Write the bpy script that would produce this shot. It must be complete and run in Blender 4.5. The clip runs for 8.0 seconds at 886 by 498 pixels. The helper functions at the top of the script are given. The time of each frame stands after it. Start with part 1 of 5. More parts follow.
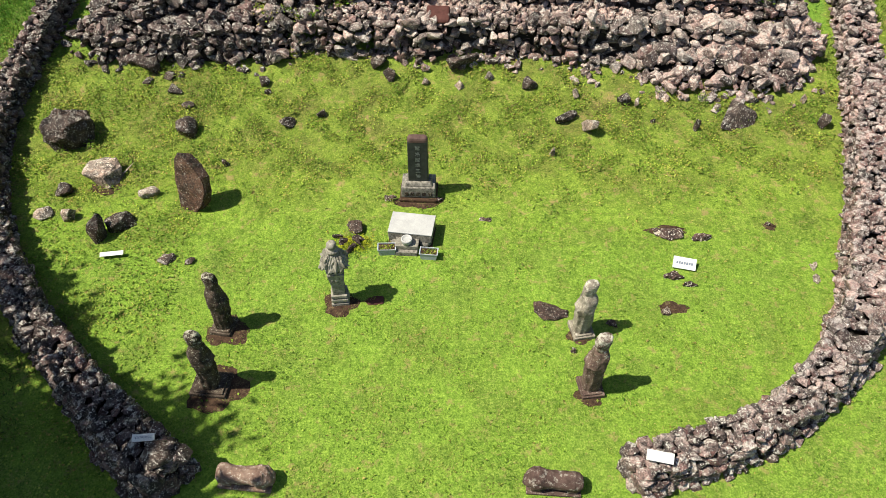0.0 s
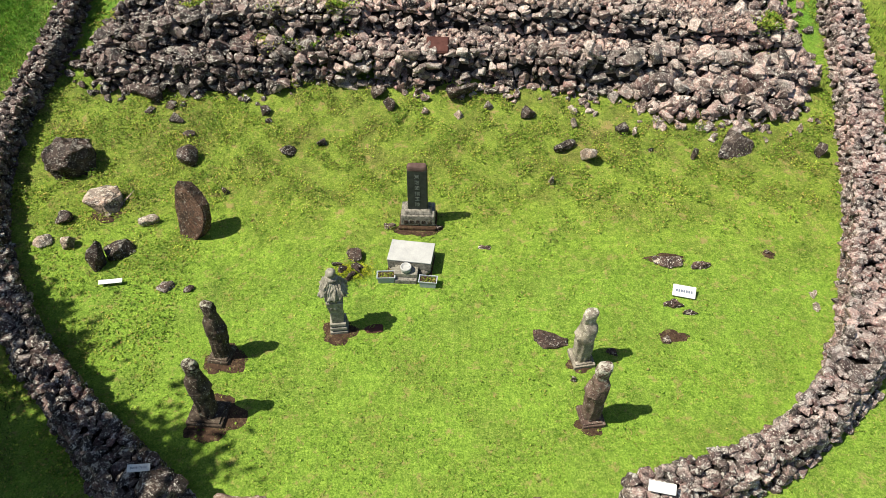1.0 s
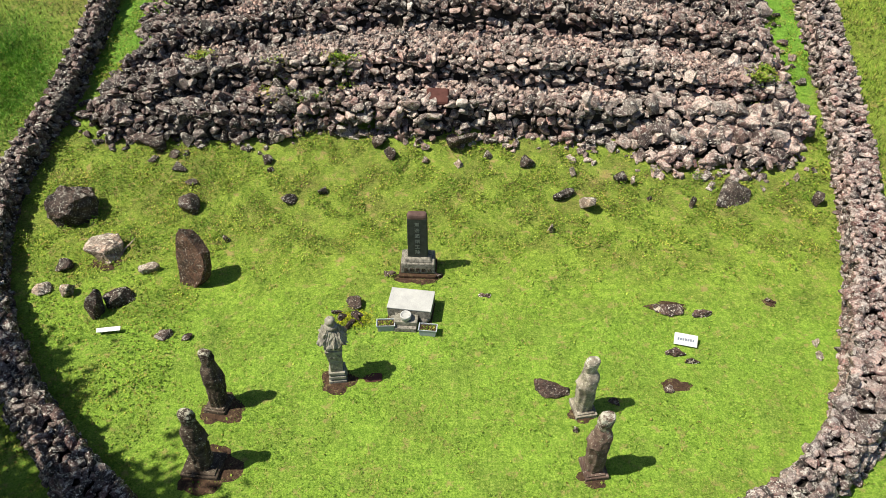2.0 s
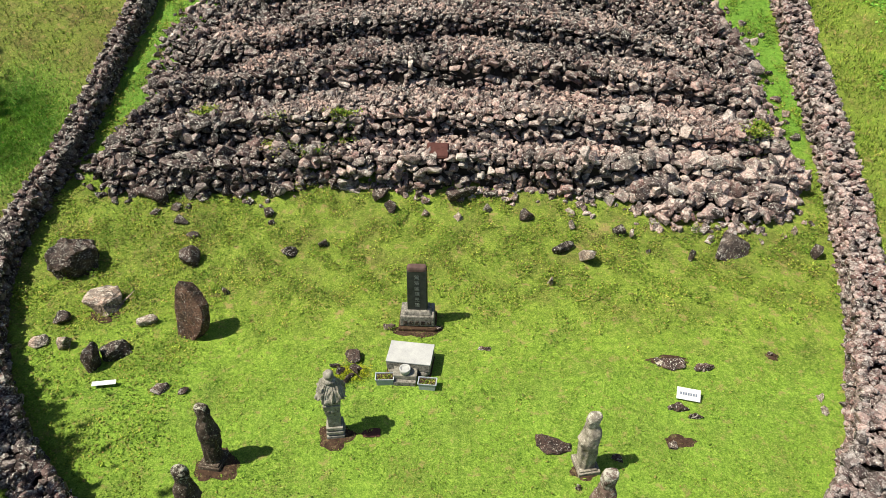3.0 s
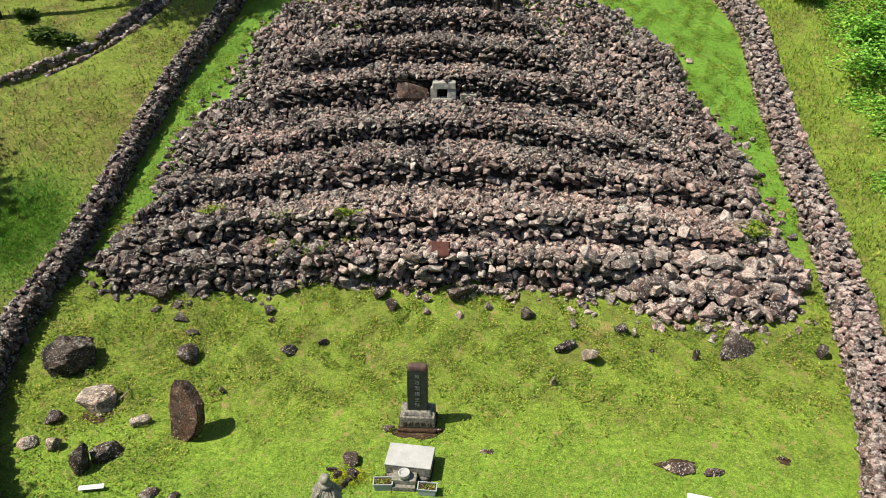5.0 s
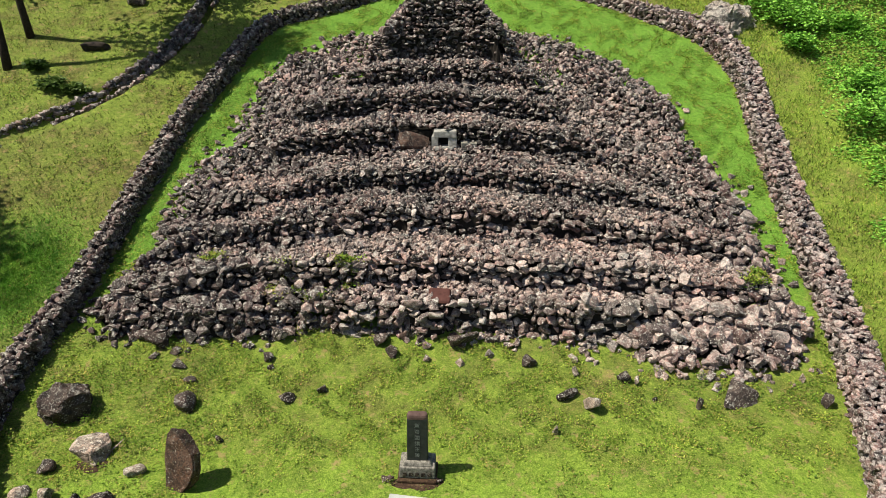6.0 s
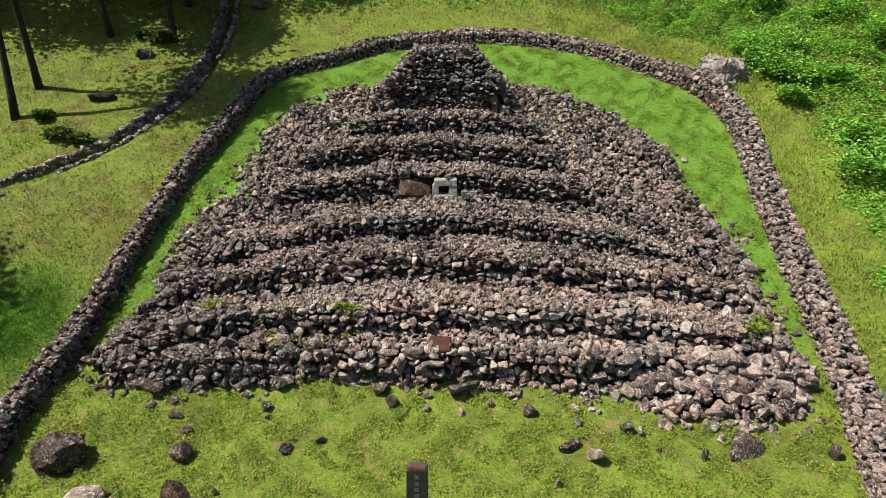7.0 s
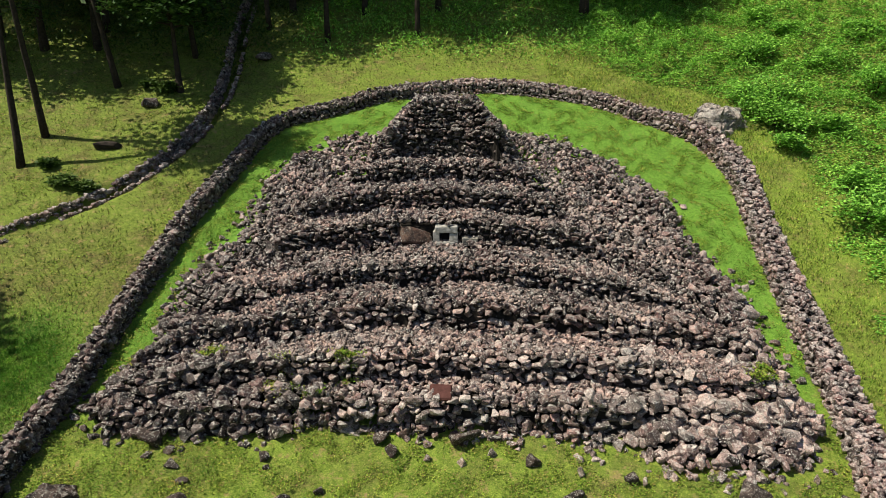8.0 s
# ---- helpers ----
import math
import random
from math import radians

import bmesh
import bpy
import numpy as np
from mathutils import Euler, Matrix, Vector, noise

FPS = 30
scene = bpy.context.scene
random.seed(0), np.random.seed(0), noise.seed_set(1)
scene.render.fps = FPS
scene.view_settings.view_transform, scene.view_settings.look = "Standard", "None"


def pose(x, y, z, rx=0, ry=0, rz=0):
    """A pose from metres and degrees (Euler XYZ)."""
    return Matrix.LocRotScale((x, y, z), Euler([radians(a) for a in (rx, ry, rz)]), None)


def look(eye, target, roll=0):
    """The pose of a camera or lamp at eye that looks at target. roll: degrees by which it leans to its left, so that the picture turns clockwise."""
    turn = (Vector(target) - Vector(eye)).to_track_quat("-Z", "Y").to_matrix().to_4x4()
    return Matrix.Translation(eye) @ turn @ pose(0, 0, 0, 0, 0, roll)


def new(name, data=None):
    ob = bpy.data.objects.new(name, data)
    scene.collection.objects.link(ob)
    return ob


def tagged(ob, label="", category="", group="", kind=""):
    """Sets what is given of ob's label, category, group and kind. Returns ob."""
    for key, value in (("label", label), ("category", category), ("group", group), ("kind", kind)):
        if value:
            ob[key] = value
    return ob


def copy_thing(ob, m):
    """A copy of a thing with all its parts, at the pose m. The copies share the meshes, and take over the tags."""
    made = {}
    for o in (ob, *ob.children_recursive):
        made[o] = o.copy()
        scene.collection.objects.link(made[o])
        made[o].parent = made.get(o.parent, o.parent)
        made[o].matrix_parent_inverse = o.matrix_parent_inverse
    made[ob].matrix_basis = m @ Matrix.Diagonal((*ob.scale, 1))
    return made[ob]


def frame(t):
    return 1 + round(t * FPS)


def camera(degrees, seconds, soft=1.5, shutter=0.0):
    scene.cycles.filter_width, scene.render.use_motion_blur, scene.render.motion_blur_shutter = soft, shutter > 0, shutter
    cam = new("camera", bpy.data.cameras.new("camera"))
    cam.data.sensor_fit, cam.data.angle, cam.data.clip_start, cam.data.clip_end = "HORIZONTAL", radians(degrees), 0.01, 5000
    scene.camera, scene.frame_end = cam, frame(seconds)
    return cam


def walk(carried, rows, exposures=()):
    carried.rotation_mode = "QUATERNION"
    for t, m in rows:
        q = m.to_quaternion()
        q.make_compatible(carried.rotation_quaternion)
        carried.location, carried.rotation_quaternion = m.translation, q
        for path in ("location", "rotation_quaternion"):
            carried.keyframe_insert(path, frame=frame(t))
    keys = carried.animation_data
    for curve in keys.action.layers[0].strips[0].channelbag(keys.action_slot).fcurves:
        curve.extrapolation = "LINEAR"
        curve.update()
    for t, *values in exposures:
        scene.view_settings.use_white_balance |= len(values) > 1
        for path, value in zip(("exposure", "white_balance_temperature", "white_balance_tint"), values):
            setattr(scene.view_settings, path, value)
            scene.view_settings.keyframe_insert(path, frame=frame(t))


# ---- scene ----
cam = camera(65.9, 8.0, soft=0.7)
EYE, TILT = 13.0, -47.5
# seconds, pitch, roll, yaw, all from the first view; the drone hovers and tilts its camera up
ROWS = [
    (0.0, 0.0, 0.0, 0.0),
    (0.5, 0.822, -0.001, -0.031),
    (1.0, 2.338, -0.031, -0.059),
    (1.5, 4.238, -0.047, -0.047),
    (3.0, 10.761, -0.133, -0.068),
    (3.5, 12.875, -0.196, -0.023),
    (4.0, 14.99, -0.252, -0.008),
    (4.5, 17.011, -0.279, 0.021),
    (6.0, 22.876, -0.473, 0.147),
    (6.5, 24.881, -0.523, 0.189),
    (7.0, 26.877, -0.556, 0.232),
    (7.5, 28.877, -0.613, 0.288),
    (8.0, 30.79, -0.599, 0.345),
]
walk(cam, [(t, pose(0, 0, EYE, TILT) @ pose(0, 0, 0, p, 0, y) @ pose(0, 0, 0, 0, r, 0) @ pose(0, 0, 0, 90)) for t, p, r, y in ROWS], [(0.0, 0.84, 6620, 7.0), (4.5, 0.74, 6620, 7.0), (6.5, 0.63, 6620, 7.0), (8.0, 0.52, 6620, 7.0)])

# ---- light ----
SUN_TO = Vector((-0.62, -0.14, 1.0)).normalized()
SUN_ELEVATION = math.asin(SUN_TO.z)
SUN_ROTATION = math.atan2(SUN_TO.x, SUN_TO.y)
world = bpy.data.worlds.new("world")
world.use_nodes = True
scene.world = world
wn, wl = world.node_tree.nodes, world.node_tree.links
sky = wn.new("ShaderNodeTexSky")
sky.sky_type, sky.sun_disc = "NISHITA", False
sky.sun_elevation, sky.sun_rotation = SUN_ELEVATION, SUN_ROTATION
wn["Background"].inputs["Strength"].default_value = 0.076
wl.new(sky.outputs["Color"], wn["Background"].inputs["Color"])
sun = new("sun", bpy.data.lights.new("sun", "SUN"))
sun.data.energy, sun.data.angle, sun.data.color = 5.0, radians(0.6), (1.0, 0.93, 0.79)
sun.matrix_world = look(SUN_TO * 60, (0, 0, 0))


# ---- materials ----
def shader(name, rough=0.9):
    m = bpy.data.materials.new(name)
    m.use_nodes = True
    nt = m.node_tree
    b = nt.nodes["Principled BSDF"]
    b.inputs["Roughness"].default_value = rough
    b.inputs["Specular IOR Level"].default_value = 0.18
    return m, nt, b


def noise_node(nt, scale, detail=4.0, rough=0.55):
    n = nt.nodes.new("ShaderNodeTexNoise")
    n.inputs["Scale"].default_value, n.inputs["Detail"].default_value, n.inputs["Roughness"].default_value = scale, detail, rough
    c = nt.nodes.new("ShaderNodeNewGeometry")
    nt.links.new(c.outputs["Position"], n.inputs["Vector"])
    return n.outputs["Fac"]


def ramp(nt, fac, stops):
    r = nt.nodes.new("ShaderNodeValToRGB")
    while len(r.color_ramp.elements) < len(stops):
        r.color_ramp.elements.new(0.5)
    for e, (p, c) in zip(r.color_ramp.elements, stops):
        e.position = p
        e.color = (*c, 1) if len(c) == 3 else c
    nt.links.new(fac, r.inputs["Fac"])
    return r.outputs["Color"]


def mix(nt, fac, a, b, mode="MIX"):
    n = nt.nodes.new("ShaderNodeMix")
    n.data_type, n.blend_type = "RGBA", mode
    for sock, v in ((n.inputs[0], fac), (n.inputs[6], a), (n.inputs[7], b)):
        if isinstance(v, (int, float)):
            sock.default_value = v
        elif isinstance(v, tuple):
            sock.default_value = (*v, 1)
        else:
            nt.links.new(v, sock)
    return n.outputs[2]


def bump(nt, bsdf, height, strength=0.5, distance=0.02):
    n = nt.nodes.new("ShaderNodeBump")
    n.inputs["Strength"].default_value, n.inputs["Distance"].default_value = strength, distance
    nt.links.new(height, n.inputs["Height"])
    nt.links.new(n.outputs["Normal"], bsdf.inputs["Normal"])


def random_of(nt, source):
    if source == "object":
        return nt.nodes.new("ShaderNodeObjectInfo").outputs["Random"]
    return nt.nodes.new("ShaderNodeNewGeometry").outputs["Random Per Island"]


def stone_mat(name, source, tones, lichen=0.5, lichen_tone=(0.42, 0.40, 0.365), cover=0.56):
    """Broken volcanic stone: each piece of its own tone, stained, grained, with crusts and small white flecks of
    lichen; the crusts favour upward faces, lightening tops against sides.
    """
    m, nt, b = shader(name, 0.66)
    b.inputs["Specular IOR Level"].default_value = 0.32
    base = ramp(nt, random_of(nt, source), [(i / (len(tones) - 1), c) for i, c in enumerate(tones)])
    stain = ramp(nt, noise_node(nt, 3.1, 6, 0.65), [(0.38, (0.36, 0.36, 0.37)), (0.62, (1.55, 1.5, 1.44))])
    col = mix(nt, 1.0, base, stain, "MULTIPLY")
    grain = ramp(nt, noise_node(nt, 26, 5, 0.75), [(0.38, (0.34, 0.34, 0.34)), (0.60, (1.7, 1.7, 1.7))])
    col = mix(nt, 1.0, col, grain, "MULTIPLY")
    warm = ramp(nt, noise_node(nt, 0.55, 5, 0.65), [(0.40, (0.78, 0.78, 0.80)), (0.62, (0.92, 0.78, 0.78))])
    col = mix(nt, 1.0, col, warm, "MULTIPLY")
    # more lichen on upward faces, which also puts sunlit tops into the colour
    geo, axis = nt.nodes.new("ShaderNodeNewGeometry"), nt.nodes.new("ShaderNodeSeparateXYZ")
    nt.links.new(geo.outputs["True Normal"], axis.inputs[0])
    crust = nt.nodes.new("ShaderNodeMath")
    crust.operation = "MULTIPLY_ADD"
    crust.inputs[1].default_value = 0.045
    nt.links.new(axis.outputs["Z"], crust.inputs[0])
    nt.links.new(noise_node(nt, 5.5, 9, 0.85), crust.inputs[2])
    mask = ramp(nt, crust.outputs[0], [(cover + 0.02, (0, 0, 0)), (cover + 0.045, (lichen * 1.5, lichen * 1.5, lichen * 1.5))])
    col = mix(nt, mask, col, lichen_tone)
    fleck = ramp(nt, noise_node(nt, 19, 4, 0.7), [(0.60, (0, 0, 0)), (0.625, (lichen * 1.7, lichen * 1.7, lichen * 1.7))])
    col = mix(nt, fleck, col, (0.60, 0.575, 0.53))
    nt.links.new(col, b.inputs["Base Color"])
    bump(nt, b, noise_node(nt, 9, 8, 0.72), 0.9, 0.07)
    return m


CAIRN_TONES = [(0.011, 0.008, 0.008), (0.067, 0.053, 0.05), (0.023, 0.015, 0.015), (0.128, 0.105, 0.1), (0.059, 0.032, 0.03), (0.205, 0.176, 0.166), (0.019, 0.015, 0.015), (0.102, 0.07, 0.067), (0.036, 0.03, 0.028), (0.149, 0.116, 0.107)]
# paler stones for the flanks; on the lower steps they also stand for sunlight
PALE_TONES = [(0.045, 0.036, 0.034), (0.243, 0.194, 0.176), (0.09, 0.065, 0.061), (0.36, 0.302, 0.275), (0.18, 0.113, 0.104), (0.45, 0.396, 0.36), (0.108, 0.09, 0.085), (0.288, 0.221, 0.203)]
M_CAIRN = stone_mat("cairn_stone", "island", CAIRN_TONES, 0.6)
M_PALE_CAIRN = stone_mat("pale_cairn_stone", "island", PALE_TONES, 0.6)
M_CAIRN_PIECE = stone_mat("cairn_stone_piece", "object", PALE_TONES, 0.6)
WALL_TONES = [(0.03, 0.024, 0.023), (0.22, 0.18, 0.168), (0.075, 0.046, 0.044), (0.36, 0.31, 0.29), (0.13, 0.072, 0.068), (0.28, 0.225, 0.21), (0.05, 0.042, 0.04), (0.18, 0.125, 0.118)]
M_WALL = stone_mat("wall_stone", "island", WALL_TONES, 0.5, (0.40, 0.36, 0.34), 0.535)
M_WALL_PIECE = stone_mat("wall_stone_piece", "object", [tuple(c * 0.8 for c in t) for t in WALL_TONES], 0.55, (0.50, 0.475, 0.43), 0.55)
M_BOULDER = stone_mat("boulder_stone", "object", [(0.032, 0.022, 0.018), (0.055, 0.040, 0.034)], 0.42, (0.36, 0.34, 0.30))
M_GREY_ROCK = stone_mat("grey_outcrop", "object", [(0.24, 0.22, 0.20), (0.26, 0.24, 0.215)], 0.5)
M_GRAVEL = stone_mat("pale_gravel", "island", [(0.12, 0.093, 0.085), (0.38, 0.30, 0.262), (0.22, 0.17, 0.152), (0.46, 0.385, 0.335)], 0.4)
M_CRUST = stone_mat("lichen_crusted_rock", "object", [(0.30, 0.245, 0.20), (0.32, 0.26, 0.21)], 0.66, (0.60, 0.53, 0.45))
M_PALE_ROCK = stone_mat("pale_rock", "object", [(0.20, 0.17, 0.14), (0.26, 0.23, 0.19)], 0.7, (0.48, 0.45, 0.38))


def earth_mat():
    m, nt, b = shader("gap_shade_earth", 0.95)
    # earth kept near black: shade between the stones is put into its colour
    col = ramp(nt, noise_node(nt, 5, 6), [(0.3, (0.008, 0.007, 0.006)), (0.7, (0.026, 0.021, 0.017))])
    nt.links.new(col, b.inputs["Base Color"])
    bump(nt, b, noise_node(nt, 25, 5), 0.8, 0.03)
    return m


M_EARTH = earth_mat()


def turf_mat():
    """Mown turf: blades, clumps a hand wide, straw and bare soil; dryness and lushness come with the ground."""
    m, nt, b = shader("turf", 0.9)
    att, lush = nt.nodes.new("ShaderNodeAttribute"), nt.nodes.new("ShaderNodeAttribute")
    att.attribute_name, lush.attribute_name = "dryness", "lushness"
    grain = noise_node(nt, 24, 6, 0.75)
    fine = ramp(nt, grain, [(0.34, (0.075, 0.125, 0.016)), (0.5, (0.146, 0.224, 0.023)), (0.66, (0.255, 0.325, 0.054))])
    fresh = ramp(nt, grain, [(0.34, (0.034, 0.088, 0.011)), (0.5, (0.098, 0.222, 0.025)), (0.66, (0.18, 0.32, 0.054))])
    dry = ramp(nt, grain, [(0.38, (0.024, 0.026, 0.007)), (0.5, (0.080, 0.077, 0.019)), (0.64, (0.195, 0.155, 0.062))])
    wide = ramp(nt, noise_node(nt, 0.75, 7, 0.7), [(0.46, (0, 0, 0)), (0.68, (0.6, 0.6, 0.6))])
    both = nt.nodes.new("ShaderNodeMath")
    both.operation, both.use_clamp = "ADD", True
    nt.links.new(wide, both.inputs[0])
    nt.links.new(att.outputs["Fac"], both.inputs[1])
    col = mix(nt, both.outputs[0], fine, dry)
    col = mix(nt, lush.outputs["Fac"], col, fresh)
    clump = ramp(nt, noise_node(nt, 6.5, 6, 0.75), [(0.38, (0.70, 0.76, 0.70)), (0.62, (1.30, 1.26, 1.3))])
    col = mix(nt, 1.0, col, clump, "MULTIPLY")
    soil = ramp(nt, noise_node(nt, 2.9, 8, 0.75), [(0.55, (0, 0, 0)), (0.64, (0.75, 0.75, 0.75))])
    thin = nt.nodes.new("ShaderNodeMath")
    thin.operation = "MULTIPLY_ADD"
    thin.inputs[1].default_value, thin.inputs[2].default_value = -0.8, 1.0
    nt.links.new(lush.outputs["Fac"], thin.inputs[0])
    soil = mix(nt, 1.0, soil, thin.outputs[0], "MULTIPLY")
    col = mix(nt, soil, col, (0.26, 0.18, 0.085))
    nt.links.new(col, b.inputs["Base Color"])
    bump(nt, b, noise_node(nt, 19, 7, 0.8), 0.6, 0.04)
    return m


M_TURF = turf_mat()


def leaf_mat(name, tones, rough=0.6, straw=0.0, depth=1.0):
    m, nt, b = shader(name, rough)
    col = ramp(nt, random_of(nt, "island"), [(i / (len(tones) - 1), c) for i, c in enumerate(tones)])
    wide = ramp(nt, noise_node(nt, 1.1, 6, 0.65), [(0.38, (0.66, 0.78, 0.62)), (0.62, (1.42, 1.24, 1.3))])
    col = mix(nt, 1.0, col, wide, "MULTIPLY")
    tuft = ramp(nt, noise_node(nt, 9.0, 6, 0.75), [(0.41, tuple(1 - depth * (1 - c) for c in (0.26, 0.34, 0.26))), (0.59, tuple(1 + depth * (c - 1) for c in (1.62, 1.52, 1.5)))])
    col = mix(nt, 1.0, col, tuft, "MULTIPLY")
    if straw:
        dead = ramp(nt, noise_node(nt, 2.6, 9, 0.8), [(0.52, (0, 0, 0)), (0.60, (straw, straw, straw))])
        col = mix(nt, dead, col, (0.27, 0.20, 0.085))
        lush = ramp(nt, noise_node(nt, 0.9, 6, 0.7), [(0.44, (1.10, 1.08, 1.05)), (0.60, (0.56, 0.78, 0.54))])
        col = mix(nt, 1.0, col, lush, "MULTIPLY")
    nt.links.new(col, b.inputs["Base Color"])
    tr = nt.nodes.new("ShaderNodeBsdfTranslucent")
    nt.links.new(col, tr.inputs["Color"])
    ms = nt.nodes.new("ShaderNodeMixShader")
    ms.inputs[0].default_value = 0.3
    nt.links.new(b.outputs[0], ms.inputs[1])
    nt.links.new(tr.outputs[0], ms.inputs[2])
    nt.links.new(ms.outputs[0], nt.nodes["Material Output"].inputs["Surface"])
    return m


M_GRASS = leaf_mat("grass_blades", [(0.082, 0.15, 0.018), (0.155, 0.245, 0.030), (0.112, 0.195, 0.022), (0.22, 0.295, 0.056), (0.13, 0.22, 0.026), (0.31, 0.29, 0.11)], straw=0.6, depth=0.35)
M_LUSH = leaf_mat("lush_grass_blades", [(0.055, 0.156, 0.018), (0.111, 0.26, 0.029), (0.081, 0.208, 0.023), (0.169, 0.338, 0.047), (0.26, 0.39, 0.078)], straw=0.25, depth=0.4)
M_CLOVER = leaf_mat("clover_leaves", [(0.075, 0.15, 0.014), (0.14, 0.24, 0.026), (0.23, 0.33, 0.045), (0.23, 0.19, 0.06), (0.16, 0.26, 0.03)], depth=0.7)
M_MEADOW = leaf_mat("meadow_blades", [(0.026, 0.046, 0.007), (0.061, 0.086, 0.013), (0.123, 0.107, 0.034), (0.037, 0.07, 0.009), (0.086, 0.094, 0.019)])
M_VINE = leaf_mat("vine_leaves", [(0.09, 0.235, 0.036), (0.179, 0.403, 0.056), (0.129, 0.325, 0.05), (0.258, 0.515, 0.084), (0.202, 0.437, 0.067)], rough=0.5)
# dark meadow bushes; in the wood the same tones stand for tree shade
M_SHADE_LEAF = leaf_mat("dark_shrub_and_wood_shade_leaves", [(0.035, 0.075, 0.014), (0.075, 0.13, 0.026), (0.05, 0.10, 0.02)])
M_WEED = leaf_mat("yellow_weeds", [(0.132, 0.228, 0.026), (0.228, 0.36, 0.046), (0.312, 0.3, 0.09), (0.156, 0.288, 0.034)])
M_BROWN_ROCK = stone_mat("brown_slab_stone", "object", [(0.075, 0.042, 0.030), (0.085, 0.048, 0.034)], 0.25, (0.32, 0.28, 0.23))
M_MOSS = leaf_mat("yellow_moss", [(0.26, 0.31, 0.02), (0.36, 0.37, 0.03), (0.19, 0.26, 0.02)])
M_PINE = leaf_mat("tree_leaves", [(0.02, 0.055, 0.012), (0.04, 0.09, 0.02), (0.03, 0.07, 0.015)])


# ---- lie of the land ----
def soft(v, s):
    return s * np.logaddexp(0, v / s)


DITCH = [(-24.0, 25.2), (-18.4, 29.1), (-15.7, 31.6), (-14.5, 33.5), (-13.3, 36.4), (-12.9, 41.0), (-13.9, 47.0), (-14.6, 53.0), (-15.2, 60.0)]


def line_points(pts, step):
    p = np.array(pts, float)
    for _ in range(3):
        q = np.empty((2 * len(p) - 2 + 2, 2))
        q[0], q[-1] = p[0], p[-1]
        a, b = p[:-1], p[1:]
        q[1:-1:2], q[2:-1:2] = 0.75 * a + 0.25 * b, 0.25 * a + 0.75 * b
        p = q
    seg = np.linalg.norm(np.diff(p, axis=0), axis=1)
    s = np.concatenate([[0], np.cumsum(seg)])
    u = np.arange(0, s[-1], step)
    return np.stack([np.interp(u, s, p[:, 0]), np.interp(u, s, p[:, 1])], 1)


DITCH_LINE = line_points(DITCH, 0.4)


def distance_to(line, x, y):
    best = np.full(np.shape(x), 1e9)
    for px, py in line:
        best = np.minimum(best, (x - px) ** 2 + (y - py) ** 2)
    return np.sqrt(best)


def lumps(x, y):
    return 0.05 * np.sin(x * 0.9 + 1.3 * np.sin(y * 0.45)) * np.sin(y * 0.8 + 0.7) + 0.02 * np.sin(x * 2.7 + y * 1.9) * np.sin(y * 2.3 - x)


def ground_z(x, y):
    x, y = np.asarray(x, float), np.asarray(y, float)
    slope = 0.44 * soft(y - 17.4, 1.5)
    slope = slope - 0.36 * soft(y - 110.0, 12.0)
    z = slope + lumps(x, y) * np.clip((y - 12) / 10, 0.25, 1.0)
    z = z + 0.42 * soft(x - 17.5, 1.6) * np.clip((y - 4) / 16, 0, 1) * np.clip((160 - x) / 100, 0, 1)
    z = z + 0.10 * soft(-x - 22.0, 3.0) * np.clip((160 + x) / 100, 0, 1)
    return z


def land_z(x, y):
    """The ground with the ditch cut into it."""
    d = distance_to(DITCH_LINE, x, y)
    return ground_z(x, y) - 0.9 * np.clip((np.asarray(y, float) - 27.0) / 6, 0.2, 1) * np.clip((0.62 - d) / 0.3, 0, 1)


def graded(lo, hi, step, far):
    inner = np.arange(lo, hi + step / 2, step)
    out, d, s = [], 0.0, step
    while d < far:
        s *= 1.35
        d += s
        out.append(d)
    out = np.array(out)
    return np.concatenate([lo - out[::-1], inner, hi + out])


def mesh_from(name, verts, faces, material, smooth=False):
    me = bpy.data.meshes.new(name)
    verts, faces = np.asarray(verts, np.float32), np.asarray(faces, np.int32)
    n, k = faces.shape
    me.vertices.add(len(verts))
    me.vertices.foreach_set("co", verts.ravel())
    me.loops.add(n * k)
    me.loops.foreach_set("vertex_index", faces.ravel())
    me.polygons.add(n)
    me.polygons.foreach_set("loop_start", np.arange(n, dtype=np.int32) * k)
    me.polygons.foreach_set("use_smooth", np.full(n, smooth))
    me.update(calc_edges=True)
    me.materials.append(material)
    return me


gx, gy = graded(-26, 26, 0.25, 900), graded(-2, 58, 0.25, 900)
XX, YY = np.meshgrid(gx, gy)
ZZ = land_z(XX, YY)
idx = np.arange(XX.size).reshape(XX.shape)
quads = np.stack([idx[:-1, :-1], idx[:-1, 1:], idx[1:, 1:], idx[1:, :-1]], -1).reshape(-1, 4)
ground = new("ground", mesh_from("ground", np.stack([XX, YY, ZZ], -1).reshape(-1, 3), quads, M_TURF, True))
tagged(ground, "grassy valley floor rising into a green hillside", "ground", kind="structure")

